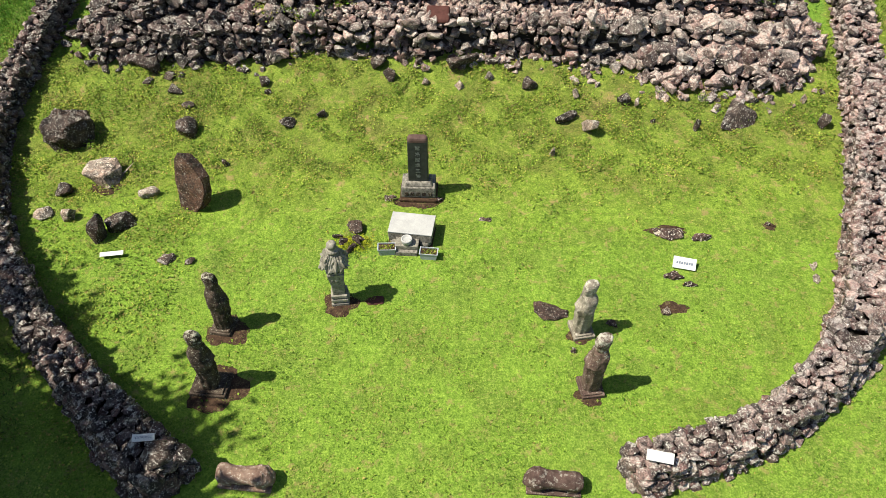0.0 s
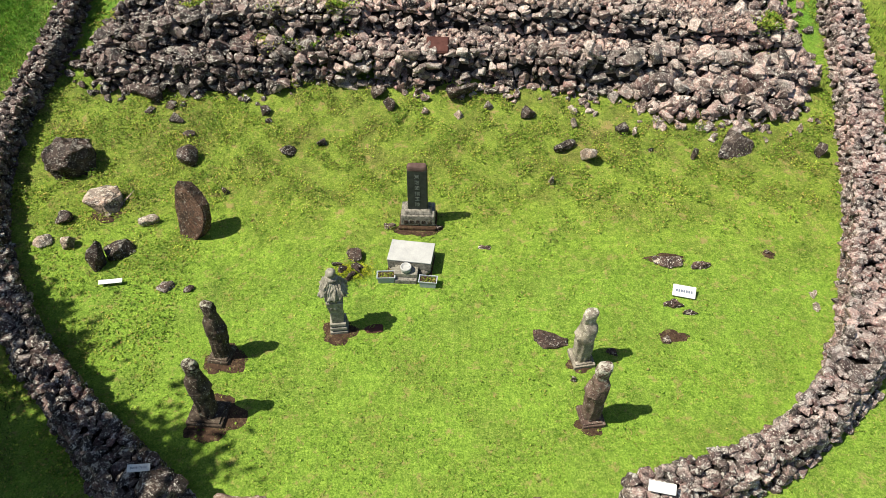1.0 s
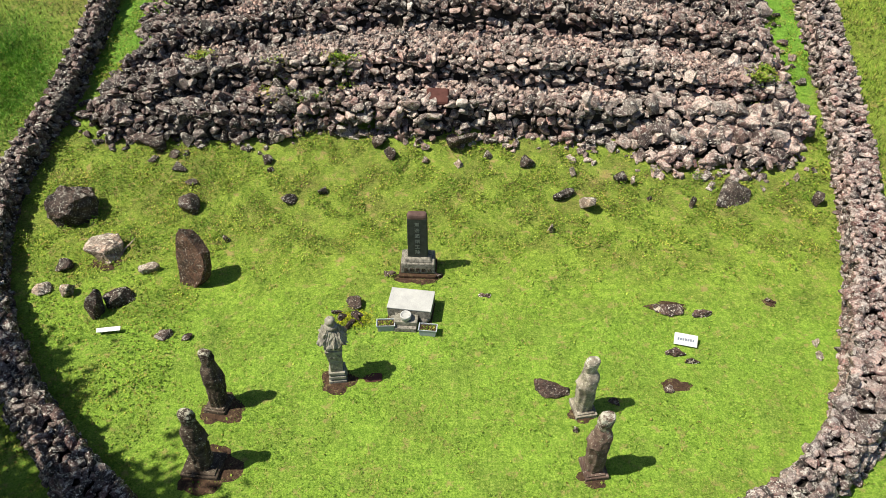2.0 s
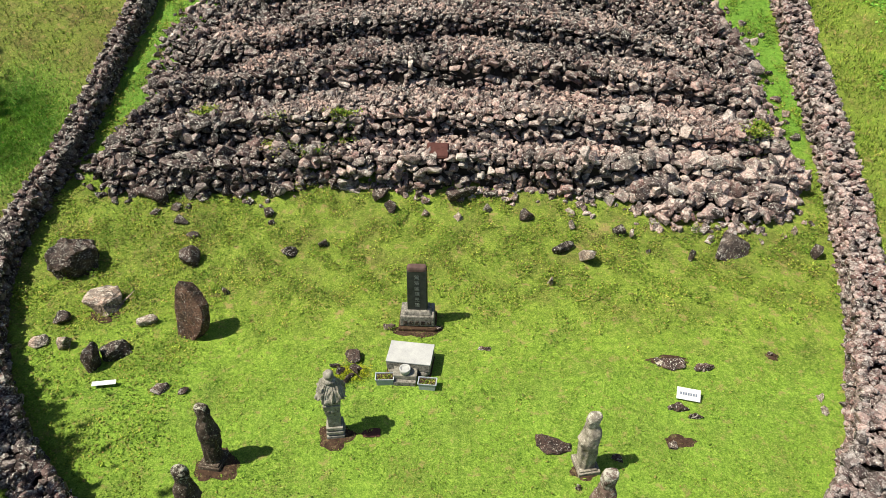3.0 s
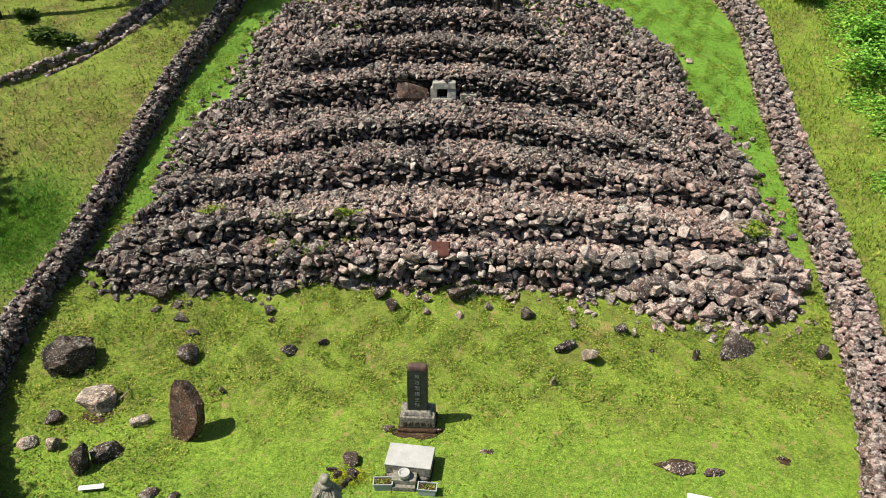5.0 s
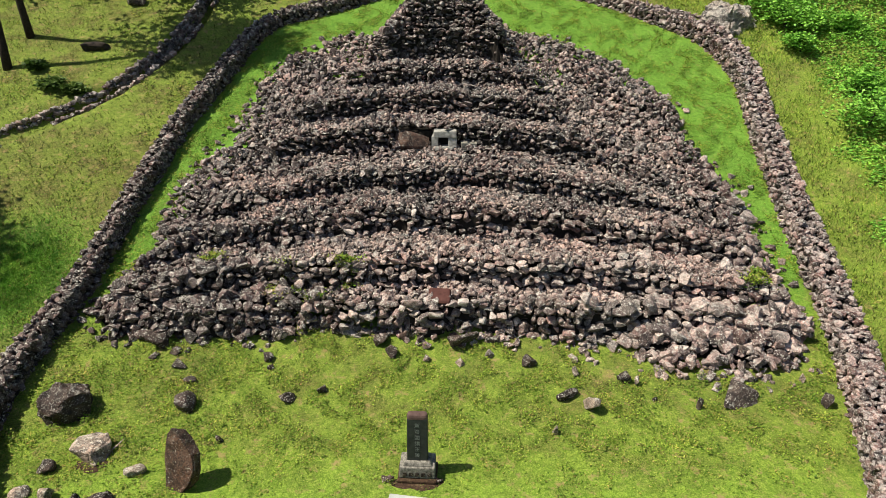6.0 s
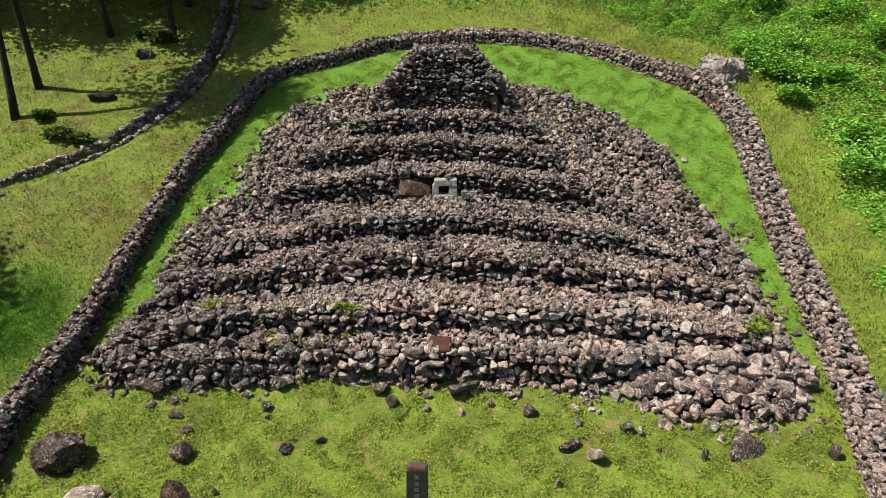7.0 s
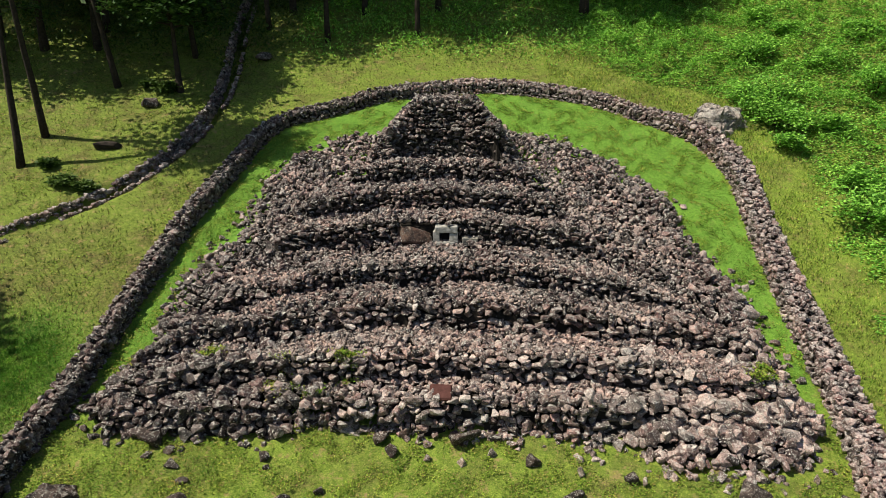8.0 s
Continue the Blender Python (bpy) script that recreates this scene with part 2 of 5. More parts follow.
# ---- enclosure line (inner foot of the wall) ----
FOOT = [(-4.9, 6.0), (-6.1, 7.0), (-6.95, 7.65), (-8.1, 8.65), (-9.15, 9.75), (-10.25, 11.15), (-11.1, 12.3), (-11.95, 13.8), (-12.7, 16.0), (-12.85, 17.8), (-12.5, 19.6), (-12.15, 21.3), (-11.85, 23.8), (-11.5, 26.4), (-11.2, 28.8), (-10.65, 30.8), (-10.1, 32.7), (-9.7, 34.2), (-9.2, 36.0), (-8.4, 37.1), (-6.3, 38.0), (-4.3, 39.2), (-2.2, 40.1), (0.2, 40.5), (3.0, 40.6), (6.0, 40.2), (8.2, 39.3), (9.6, 38.3), (11.0, 37.3), (12.2, 36.2), (13.1, 34.8), (13.55, 32.5), (13.3, 30.5), (13.08, 28.5), (12.95, 26.5), (12.8, 24.0), (12.74, 21.5), (12.5, 19.0), (12.1, 17.0), (11.45, 14.9), (10.75, 13.1), (10.05, 11.7), (9.5, 10.4), (8.8, 9.3), (8.1, 8.45), (7.1, 7.55), (6.2, 7.0), (5.42, 6.7), (4.6, 6.5), (4.0, 6.3), (3.5, 6.08)]
FOOT_LINE = line_points(FOOT, 0.1)


def inside(x, y):
    """Whether points lie within the enclosure."""
    x, y = np.asarray(x, float), np.asarray(y, float)
    odd = np.zeros(x.shape, bool)
    p = np.vstack([FOOT_LINE[::5], FOOT_LINE[:1]])
    for (x0, y0), (x1, y1) in zip(p[:-1], p[1:]):
        if y0 != y1:
            odd ^= ((y0 > y) != (y1 > y)) & (x < (x1 - x0) * (y - y0) / (y1 - y0) + x0)
    return odd


d_in = inside(XX, YY)
bank = np.clip((YY - 13.0) / 3, 0, 1) * np.clip((21 - YY) / 2, 0, 1)
dry = np.where(d_in, 0.28 * bank, np.where((YY < 9) & (XX > -9), 0.05, 0.3))
dry = np.where((XX < -11) & ~d_in, np.where(YY > 28, 0.40, 0.55), dry)
dry = np.where((XX > 12) & ~d_in, 0.22, dry)
lush = np.where(d_in, np.clip((YY - 19.0) / 3, 0, 1), np.clip(1.3 - np.hypot(XX + 15.3, (YY - 21.6) * 0.8) / 2.2, 0, 1))
att = ground.data.attributes.new("lushness", "FLOAT", "POINT")
att.data.foreach_set("value", np.maximum(lush * 0.8, np.where(d_in | (YY < 9), 0.30 * np.clip((14.5 - YY) / 3, 0, 1), 0)).astype(np.float32).ravel())
att = ground.data.attributes.new("dryness", "FLOAT", "POINT")
att.data.foreach_set("value", dry.astype(np.float32).ravel())


# ---- stones ----
def rock_proto(seed, points=15, boxy=4.0, rounds=0):
    """Vertices and triangles of one angular broken stone, one unit across; rounds splits its faces for finer relief."""
    rng = np.random.default_rng(seed)
    v = rng.normal(size=(points, 3))
    v /= (np.abs(v) ** boxy).sum(1, keepdims=True) ** (1 / boxy)
    v *= rng.uniform(0.86, 1.0, (points, 1))
    bm = bmesh.new()
    for p in v:
        bm.verts.new(p)
    r = bmesh.ops.convex_hull(bm, input=bm.verts[:])
    bmesh.ops.delete(bm, geom=list({g for g in r["geom_interior"] if isinstance(g, bmesh.types.BMVert)}), context="VERTS")
    if rounds:
        bmesh.ops.bevel(bm, geom=bm.edges[:], offset=0.07, segments=1, affect="EDGES")
        bmesh.ops.triangulate(bm, faces=bm.faces[:])
        bmesh.ops.subdivide_edges(bm, edges=bm.edges[:], cuts=rounds, use_grid_fill=True)
    bmesh.ops.triangulate(bm, faces=bm.faces[:])
    bmesh.ops.recalc_face_normals(bm, faces=bm.faces[:])
    bm.verts.index_update()
    v = np.array([p.co[:] for p in bm.verts])
    f = np.array([[p.index for p in q.verts] for q in bm.faces])
    bm.free()
    v = v - (v.max(0) + v.min(0)) / 2
    return v / (v.max(0) - v.min(0)), f


PROTOS = [rock_proto(100 + i, 13 + i % 8, 2.6 + 0.8 * (i % 5)) for i in range(48)]


def turns(rng, n, tilt, spin=math.pi):
    """n random turns: spin about z, then a tilt of about tilt radians."""
    a, b, c = rng.uniform(-spin, spin, n), rng.normal(0, tilt, n), rng.normal(0, tilt, n)
    z, o = np.zeros(n), np.ones(n)
    rz = np.stack([np.cos(a), -np.sin(a), z, np.sin(a), np.cos(a), z, z, z, o], -1).reshape(n, 3, 3)
    rx = np.stack([o, z, z, z, np.cos(b), -np.sin(b), z, np.sin(b), np.cos(b)], -1).reshape(n, 3, 3)
    ry = np.stack([np.cos(c), z, np.sin(c), z, o, z, -np.sin(c), z, np.cos(c)], -1).reshape(n, 3, 3)
    return rx @ ry @ rz


def heap(name, loc, rot, size, pid, material):
    """Many stones joined into one mesh."""
    vs, fs, at = [], [], 0
    for k, (v, f) in enumerate(PROTOS):
        sel = np.where(pid == k)[0]
        if len(sel) == 0:
            continue
        p = np.einsum("nij,nvj->nvi", rot[sel], v[None] * size[sel][:, None, :]) + loc[sel][:, None, :]
        vs.append(p.reshape(-1, 3))
        fs.append((f[None] + (np.arange(len(sel)) * len(v))[:, None, None] + at).reshape(-1, 3))
        at += len(sel) * len(v)
    return mesh_from(name, np.concatenate(vs), np.concatenate(fs), material)


PROTO_MESHES = {}


def pieces(name, parent, loc, rot, size, pid, material):
    """Stones that can be picked apart, each an object under parent, on shared meshes."""
    for i in range(len(loc)):
        key = (int(pid[i]), material.name)
        if key not in PROTO_MESHES:
            v, f = PROTOS[key[0]]
            PROTO_MESHES[key] = mesh_from(name, v, f, material)
        ob = new(name, PROTO_MESHES[key])
        ob.parent = parent
        ob.matrix_basis = Matrix.Translation(loc[i]) @ Matrix(rot[i].tolist()).to_4x4() @ Matrix.Diagonal((*size[i], 1))


def stone_set(thing, name, loc, rot, size, pid, m_piece, m_heap, near, pale=None, m_pale=None):
    """Splits a set of stones: the nearest to the point near as pieces, the rest joined."""
    order = np.argsort(np.linalg.norm(loc - np.array(near), axis=1))
    a, b = order[:300], order[300:]
    pale = np.zeros(len(loc), bool) if pale is None else pale
    pieces(name, thing, loc[a], rot[a], size[a], pid[a], m_piece)
    for sel, mt in ((b[~pale[b]], m_heap), (b[pale[b]], m_pale)):
        if len(sel):
            rest = new("stonework", heap("stonework", loc[sel], rot[sel], size[sel], pid[sel], mt))
            rest.parent = thing
            tagged(rest, kind="stuff")


# ---- stepped stone tomb ----
# front foot y, top z, reach to the left, reach to the right
TIERS = [
    (19.35, 2.16, 11.6, 11.6), (20.70, 3.11, 10.7, 10.9), (22.94, 4.06, 10.2, 10.6), (25.07, 4.87, 8.7, 8.9),
    (27.77, 5.97, 6.9, 6.0), (29.58, 6.85, 6.1, 4.7), (31.49, 7.68, 4.3, 4.0), (33.09, 8.9, 3.1, 2.8), (33.5, 10.45, 1.5, 1.3)]
BATTER = [7.0, 7.0, 7.0, 7.0, 7.0, 7.0, 6.0, 3.2, 2.2]


def tier_front(k, x):
    y, z, l, r = TIERS[k]
    u = np.where(x < 0, x / l, x / r)
    w = 0.12 * np.sin(x * 1.1 + k * 2.1) + 0.08 * np.sin(x * 2.9 + k)
    bow = [0.4, 0.9, 1.3, 1.4, 1.1, 0.8, 0.5, 0.4, 0.3][k]
    return y - bow * u * u + w


def tier_top(k, x):
    if k < 0:
        return ground_z(x, np.full(np.shape(x), 19.3))
    y, z, l, r = TIERS[k]
    u = np.where(x < 0, x / l, x / r)
    side = np.maximum(0, np.where(x < 0, -x - l, x - r))
    fall = [0.8, 0.75, 0.8, 0.9, 1.3, 1.2, 1.2, 1.8, 0.95][k]
    sag = [0.4, 0.7, 0.95, 1.0, 0.55, 0.35, 0.25, 0.1, 0.1][k]
    return z - sag * np.minimum(u * u, 1.3) - fall * side - (2.5 * np.maximum(0, side - 1.25) if k > 6 else 0) + 0.06 * np.sin(x * 1.7 + 3 * k)


OUTLINE = [(-12.3, 20.1), (-11.2, 19.35), (-9.8, 19.05), (-8.3, 18.9), (-5.8, 19.05), (-4.2, 19.6), (-2.0, 19.5), (0.25, 19.2), (2.1, 19.3), (3.9, 19.1), (5.6, 18.65), (6.7, 18.0), (8.0, 17.7), (9.5, 17.4), (11.3, 18.0), (11.9, 19.2), (11.8, 21.3), (11.6, 23.2), (11.9, 25.2), (10.9, 27.6), (10.2, 29.0), (10.5, 30.8), (9.4, 32.5), (7.4, 34.7), (4.1, 36.7), (0.0, 37.2), (-3.9, 36.6), (-7.2, 34.8), (-9.0, 32.3), (-9.0, 28.6), (-10.1, 27.0), (-10.5, 25.5), (-10.6, 22.5), (-11.3, 21.0)]


def within(line, x, y):
    odd = np.zeros(np.shape(x), bool)
    p = np.vstack([line, line[:1]])
    for (x0, y0), (x1, y1) in zip(p[:-1], p[1:]):
        if y0 != y1:
            odd ^= ((y0 > y) != (y1 > y)) & (x < (x1 - x0) * (y - y0) / (y1 - y0) + x0)
    return odd


OUTLINE_FINE = line_points(OUTLINE + OUTLINE[:1], 0.25)


def tomb_z(x, y):
    x, y = np.asarray(x, float), np.asarray(y, float)
    best = np.full(x.shape, -50.0)
    for k in range(len(TIERS)):
        f = tier_front(k, x)
        rise = tier_top(k - 1, x) - 0.1 + (y - f) * BATTER[k]
        z = np.where(y > f, np.minimum(tier_top(k, x), rise), -50.0)
        back = 36.2 if k >= 7 else 37.0
        z = z - 2.0 * np.maximum(0, y - back)
        best = np.maximum(best, z)
    g = ground_z(x, y)
    d = distance_to(OUTLINE_FINE, x, y) * np.where(within(OUTLINE_FINE, x, y), 1, -1) - 0.08 - 0.28 * np.sin(1.9 * x + 1.3 * y) * np.sin(1.4 * y - 0.6 * x)
    # tumbled rubble spreads over the flanks and slumps over the outer steps
    apron = g + np.minimum(0.6 * d + 0.06, 0.5) + 0.10 * np.sin(x * 1.6 + y) * np.sin(y * 1.3)
    slump = np.where((x < -4.6) | (x > 7.2), g + 0.25 + 0.85 * np.maximum(d, 0), 99.0)
    best = np.maximum(np.minimum(best, slump), apron)
    return np.where(d > -0.05, best, -50.0)


tomb = tagged(new("stepped_tomb"), "stepped royal tomb of dark rough fieldstones on a grassy slope", "tomb")
tx, ty = np.meshgrid(np.arange(-14, 14.01, 0.14), np.arange(17.5, 38.5, 0.14))
tz = tomb_z(tx, ty) - 0.36
tz = tz - 0.6 * ((ty > 32.0) & (np.abs(tx) > 2.5) & (np.abs(tx) < 5.5))
cover = tz > ground_z(tx, ty) - 0.35
tidx = np.arange(tx.size).reshape(tx.shape)
tq = np.stack([tidx[:-1, :-1], tidx[:-1, 1:], tidx[1:, 1:], tidx[1:, :-1]], -1)
keep = cover[:-1, :-1] & cover[:-1, 1:] & cover[1:, 1:] & cover[1:, :-1]
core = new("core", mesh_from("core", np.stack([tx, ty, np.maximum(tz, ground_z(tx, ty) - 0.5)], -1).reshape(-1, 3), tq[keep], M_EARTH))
core.parent = tomb
tagged(core, "earth and rubble fill, gap shade put into its near-black colour")


def build_tomb():
    rng = np.random.default_rng(7)
    loc, rot, size = [], [], []
    # faces of the steps, laid in courses
    for k in range(len(TIERS)):
        y0, zt, l, r = TIERS[k]
        z_off = 0.0
        tall = zt - (TIERS[k - 1][1] if k else 0.7) + 0.2
        while z_off < tall:
            h = rng.uniform(0.13, 0.23) * (1.0 if k < 3 else 0.82)
            x = -l - 2.4
            while x < r + 2.4:
                w = (rng.uniform(0.17, 0.46) if rng.random() > 0.06 else rng.uniform(0.46, 0.8)) * (1.0 if k < 3 else 0.8)
                xc = x + w / 2
                top = float(tier_top(k, np.array(xc)))
                z = top - z_off - h / 2
                low = float(tier_top(k - 1, np.array(xc)))
                opening = k == 4 and -2.1 < xc < 1.35 and z > 4.6
                if z > low - 0.15 and z > float(ground_z(xc, y0)) - 0.15 and not (opening and (xc < 0.55 or z < 5.2) and z < 5.75):
                    y = float(tier_front(k, np.array(xc))) + max(0.0, z - low) / BATTER[k]
                    loc.append((xc, y + 0.08 + rng.normal(0, 0.12), z + rng.normal(0, 0.03)))
                    rot.append(turns(rng, 1, 0.18, 0.3)[0])
                    size.append((w * rng.uniform(0.88, 1.08), rng.uniform(0.3, 0.5), h * rng.uniform(0.9, 1.2)))
                x += w * 0.97
            z_off += h * 0.94
    a_loc = np.array(loc)
    ahead, behind = tomb_z(a_loc[:, 0], a_loc[:, 1] - 0.4), tomb_z(a_loc[:, 0], a_loc[:, 1] + 0.3)
    seen = (a_loc[:, 2] > ahead - 0.2) & (a_loc[:, 2] < behind + 0.12) & (behind > -5)
    loc, rot, size = ([v for v, q in zip(w, seen) if q] for w in (loc, rot, size))
    # loose stones on the treads and the tumbled flanks
    for step, lo, hi in ((0.18, 0.12, 0.30), (0.36, 0.24, 0.50)):
        ax, ay = np.meshgrid(np.arange(-14, 14, step), np.arange(17.3, 38.2, step))
        ax = ax.ravel() + rng.uniform(-0.5, 0.5, ax.size) * step
        ay = ay.ravel() + rng.uniform(-0.5, 0.5, ay.size) * step
        z, g = tomb_z(ax, ay), ground_z(ax, ay)
        flat = np.abs(tomb_z(ax, ay + 0.1) - tomb_z(ax, ay - 0.1)) < 0.42
        ok = (z > g - 0.02) & flat & (z > -5)
        if lo > 0.2:
            ok &= rng.random(ax.size) < np.where((np.abs(ax) > 6) & (ay < 22), 0.9, 0.4)
        ax, ay, z = ax[ok], ay[ok], z[ok]
        n = len(ax)
        s = rng.uniform(lo, hi, n)
        sz = np.stack([s * rng.uniform(0.9, 1.4, n), s * rng.uniform(0.7, 1.0, n), s * rng.uniform(0.45, 0.8, n)], 1)
        loc += list(np.stack([ax, ay, z - 0.02 + rng.uniform(-0.09, 0.09, n)], 1))
        rot += list(turns(rng, n, 0.6))
        size += list(sz)
    ax, ay = rng.uniform(-5.2, 5.0, 2600), rng.uniform(32.9, 36.8, 2600)
    z, slope_x = tomb_z(ax, ay), np.abs(tomb_z(ax + 0.15, ay) - tomb_z(ax - 0.15, ay))
    ok = (slope_x > 0.25) & (z > ground_z(ax, ay))
    ax, ay, z = ax[ok], ay[ok], z[ok]
    n = len(ax)
    s = rng.uniform(0.16, 0.34, n)
    loc += list(np.stack([ax, ay, z - 0.03], 1))
    rot += list(turns(rng, n, 0.3))
    size += list(np.stack([s * 1.1, s * 1.1, s * 0.8], 1))
    for cx, cy, sx, sy, n, lo, hi in ((9.0, 18.9, 1.5, 0.8, 90, 0.3, 0.65), (-8.5, 19.9, 2.0, 0.5, 70, 0.28, 0.6), (10.8, 22.5, 0.5, 1.8, 40, 0.3, 0.6), (3.0, 19.5, 3.5, 0.15, 18, 0.3, 0.6)):
        ax, ay = rng.normal(cx, sx, n), rng.normal(cy, sy, n)
        z = tomb_z(ax, ay)
        ok = z > -5
        ax, ay, z = ax[ok], ay[ok], z[ok]
        n = len(ax)
        s = rng.uniform(lo, hi, n)
        loc += list(np.stack([ax, ay, z + 0.08], 1))
        rot += list(turns(rng, n, 0.5))
        size += list(np.stack([s * rng.uniform(0.9, 1.3, n), s * rng.uniform(0.7, 1.0, n), s * rng.uniform(0.5, 0.8, n)], 1))
    fall = np.abs(np.diff(tz, axis=1))[:-1] + np.abs(np.diff(tz, axis=0))[:, :-1]
    steep = (fall > 0.2) & (np.abs(tx[:-1, :-1]) < 5.5) & (np.abs(tx[:-1, :-1]) > 2.6) & (ty[:-1, :-1] > 32.4) & (ty[:-1, :-1] < 36.5) & cover[:-1, :-1] & (rng.random(fall.shape) < 0.5)
    for i, j in zip(*np.where(steep)):
        quad = tz[i:i + 2, j:j + 2]
        for zz in np.arange(quad.min() + 0.2, quad.max() + 0.25, 0.2):
            loc.append((tx[i, j] + rng.uniform(0, 0.14), ty[i, j] + rng.uniform(-0.05, 0.1), zz))
            rot.append(turns(rng, 1, 0.25)[0])
            w = rng.uniform(0.26, 0.42)
            size.append((w, w * 0.9, rng.uniform(0.16, 0.26)))
    pick = OUTLINE_FINE[rng.integers(0, len(OUTLINE_FINE), 520)] + rng.normal(0, 0.28, (520, 2))
    s = rng.uniform(0.1, 0.34, 520)
    loc += list(np.column_stack([pick, ground_z(pick[:, 0], pick[:, 1]) + s * 0.15]))
    rot += list(turns(rng, 520, 0.4))
    size += list(np.stack([s * 1.2, s * 0.9, s * 0.7], 1))
    loc, rot, size = np.array(loc), np.array(rot), np.array(size)
    ty_, lefts, rights = (np.array([t[c] for t in TIERS]) for c in (0, 2, 3))
    side = np.maximum(-loc[:, 0] - np.interp(loc[:, 1], ty_, lefts), loc[:, 0] - np.interp(loc[:, 1], ty_, rights))
    flank = 0.45 * np.clip(side + 0.3, 0, 1) * (loc[:, 1] > 22)
    # brighter sunlight on the lower right steps, put into a paler stone mix
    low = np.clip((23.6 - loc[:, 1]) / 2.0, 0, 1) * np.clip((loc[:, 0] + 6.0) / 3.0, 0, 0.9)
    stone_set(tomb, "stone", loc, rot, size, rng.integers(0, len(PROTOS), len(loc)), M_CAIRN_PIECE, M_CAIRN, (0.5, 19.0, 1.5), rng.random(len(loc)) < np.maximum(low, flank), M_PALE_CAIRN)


# ---- enclosure wall ----
def wall_section():
    p = FOOT_LINE
    d = np.gradient(p, axis=0)
    d /= np.linalg.norm(d, axis=1, keepdims=True)
    return p, np.stack([-d[:, 1], d[:, 0]], 1)


def wall_size(x, y):
    """Thickness and height of the enclosure wall: slim on its western side, low along the back, broad to the east."""
    west = np.clip((-x - 6.0) / 2.0, 0, 1)
    back = np.clip((y - 34.5) / 3.0, 0, 1) * np.clip((14.0 - x) / 4.0, 0, 1)
    front = np.clip((9.5 - y) / 2.0, 0, 1) * (x > 0)
    thick = 1.2 + west * (0.86 - 1.2)
    thick = thick - 0.28 * front
    tall = 0.95 + west * (0.80 - 0.95) - 0.12 * front
    return thick + back * (0.78 - thick), tall + back * (0.64 - tall)


LEAN_IN = 0.30


def build_wall():
    thing = tagged(new("enclosure_wall"), "low curved dry-stone wall of dark rough stones round the tomb", "wall", kind="structure")
    rng = np.random.default_rng(11)
    p, out = wall_section()
    thick, tall = wall_size(p[:, 0], p[:, 1])
    # earth core, its near-black colour carries the shade of the gaps
    vs, n = [], len(p)
    for o, h in ((0.14 + 0 * thick, -0.3), (0.22 + 0 * thick, tall - 0.26), (thick - 0.18 - LEAN_IN * tall, tall - 0.26), (thick - 0.10, -0.3)):
        q = p + out * o[:, None]
        vs.append(np.column_stack([q, ground_z(q[:, 0], q[:, 1]) + h]))
    v = np.concatenate(vs)
    a = np.arange(2, n - 3)
    faces = [np.stack([a + i * n, a + 1 + i * n, a + 1 + ((i + 1) % 4) * n, a + ((i + 1) % 4) * n], 1) for i in range(4)]
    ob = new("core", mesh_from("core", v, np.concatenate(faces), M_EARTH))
    ob.parent = thing
    loc, rot, size = [], [], []

    def put(u, off, h, sz, tilt, spin):
        i = min(max(int(u / 0.1), 0), n - 1)
        q = p[i] + out[i] * off
        g = float(ground_z(q[0], q[1]))
        ang = math.atan2(-out[i][0], out[i][1])
        c, s = math.cos(ang), math.sin(ang)
        loc.append((q[0], q[1], g + h))
        rot.append(np.array([[c, -s, 0], [s, c, 0], [0, 0, 1]]) @ turns(rng, 1, tilt, spin)[0])
        size.append(sz)

    length = 0.1 * (n - 1)

    def here(u):
        i = min(max(int(u / 0.1), 0), n - 1)
        return thick[i], tall[i]

    for face in (0, 1):
        h0 = -0.05
        while h0 < tall.max() - 0.1:
            h = rng.uniform(0.13, 0.22)
            u = 0.0
            while u < length:
                w = rng.uniform(0.13, 0.34)
                T, H = here(u + w / 2)
                if h0 < H - 0.12:
                    off = 0.12 + 0.07 * h0 if face == 0 else T - 0.06 - LEAN_IN * h0
                    put(u + w / 2, off + rng.normal(0, 0.04), h0 + h / 2 + rng.normal(0, 0.02), (w * 1.08, rng.uniform(0.2, 0.3), h * rng.uniform(1.0, 1.3)), 0.22, 0.3)
                u += w
            h0 += h * 0.95
    u = 0.0
    while u < length:
        T, H = here(u)
        off = rng.uniform(0.08, 0.2)
        while off < T - LEAN_IN * H + 0.02:
            s = rng.uniform(0.10, 0.22) if rng.random() > 0.12 else rng.uniform(0.22, 0.34)
            put(u + rng.uniform(-0.12, 0.12), off, H - 0.10 + rng.normal(0, 0.06), (s * rng.uniform(1.0, 1.5), s, s * rng.uniform(0.5, 0.9)), 0.38, math.pi)
            off += s * 0.85
        u += 0.14
    # ends, closed with larger stones
    for u0 in (0.0, length):
        T, H = here(u0)
        for _ in range(24):
            s = rng.uniform(0.22, 0.46)
            put(u0, rng.uniform(0.1, T - 0.25), rng.uniform(0.05, H - 0.1), (s, s * 0.8, s * 0.7), 0.3, math.pi)
    loc, rot, size = np.array(loc), np.array(rot), np.array(size)
    # darker stones in the west also carry that side's tree shade in their tone
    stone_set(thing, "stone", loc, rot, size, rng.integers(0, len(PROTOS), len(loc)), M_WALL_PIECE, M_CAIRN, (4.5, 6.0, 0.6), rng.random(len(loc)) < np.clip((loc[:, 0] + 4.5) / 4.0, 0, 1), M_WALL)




# ---- helpers for things ----
def part(name, bm, material, parent=None, label="", smooth=False):
    me = bpy.data.meshes.new(name)
    if smooth:
        for f in bm.faces:
            f.smooth = True
    bm.to_mesh(me)
    bm.free()
    me.materials.append(material)
    ob = new(name, me)
    ob.parent = parent
    if label:
        tagged(ob, label)
    return ob


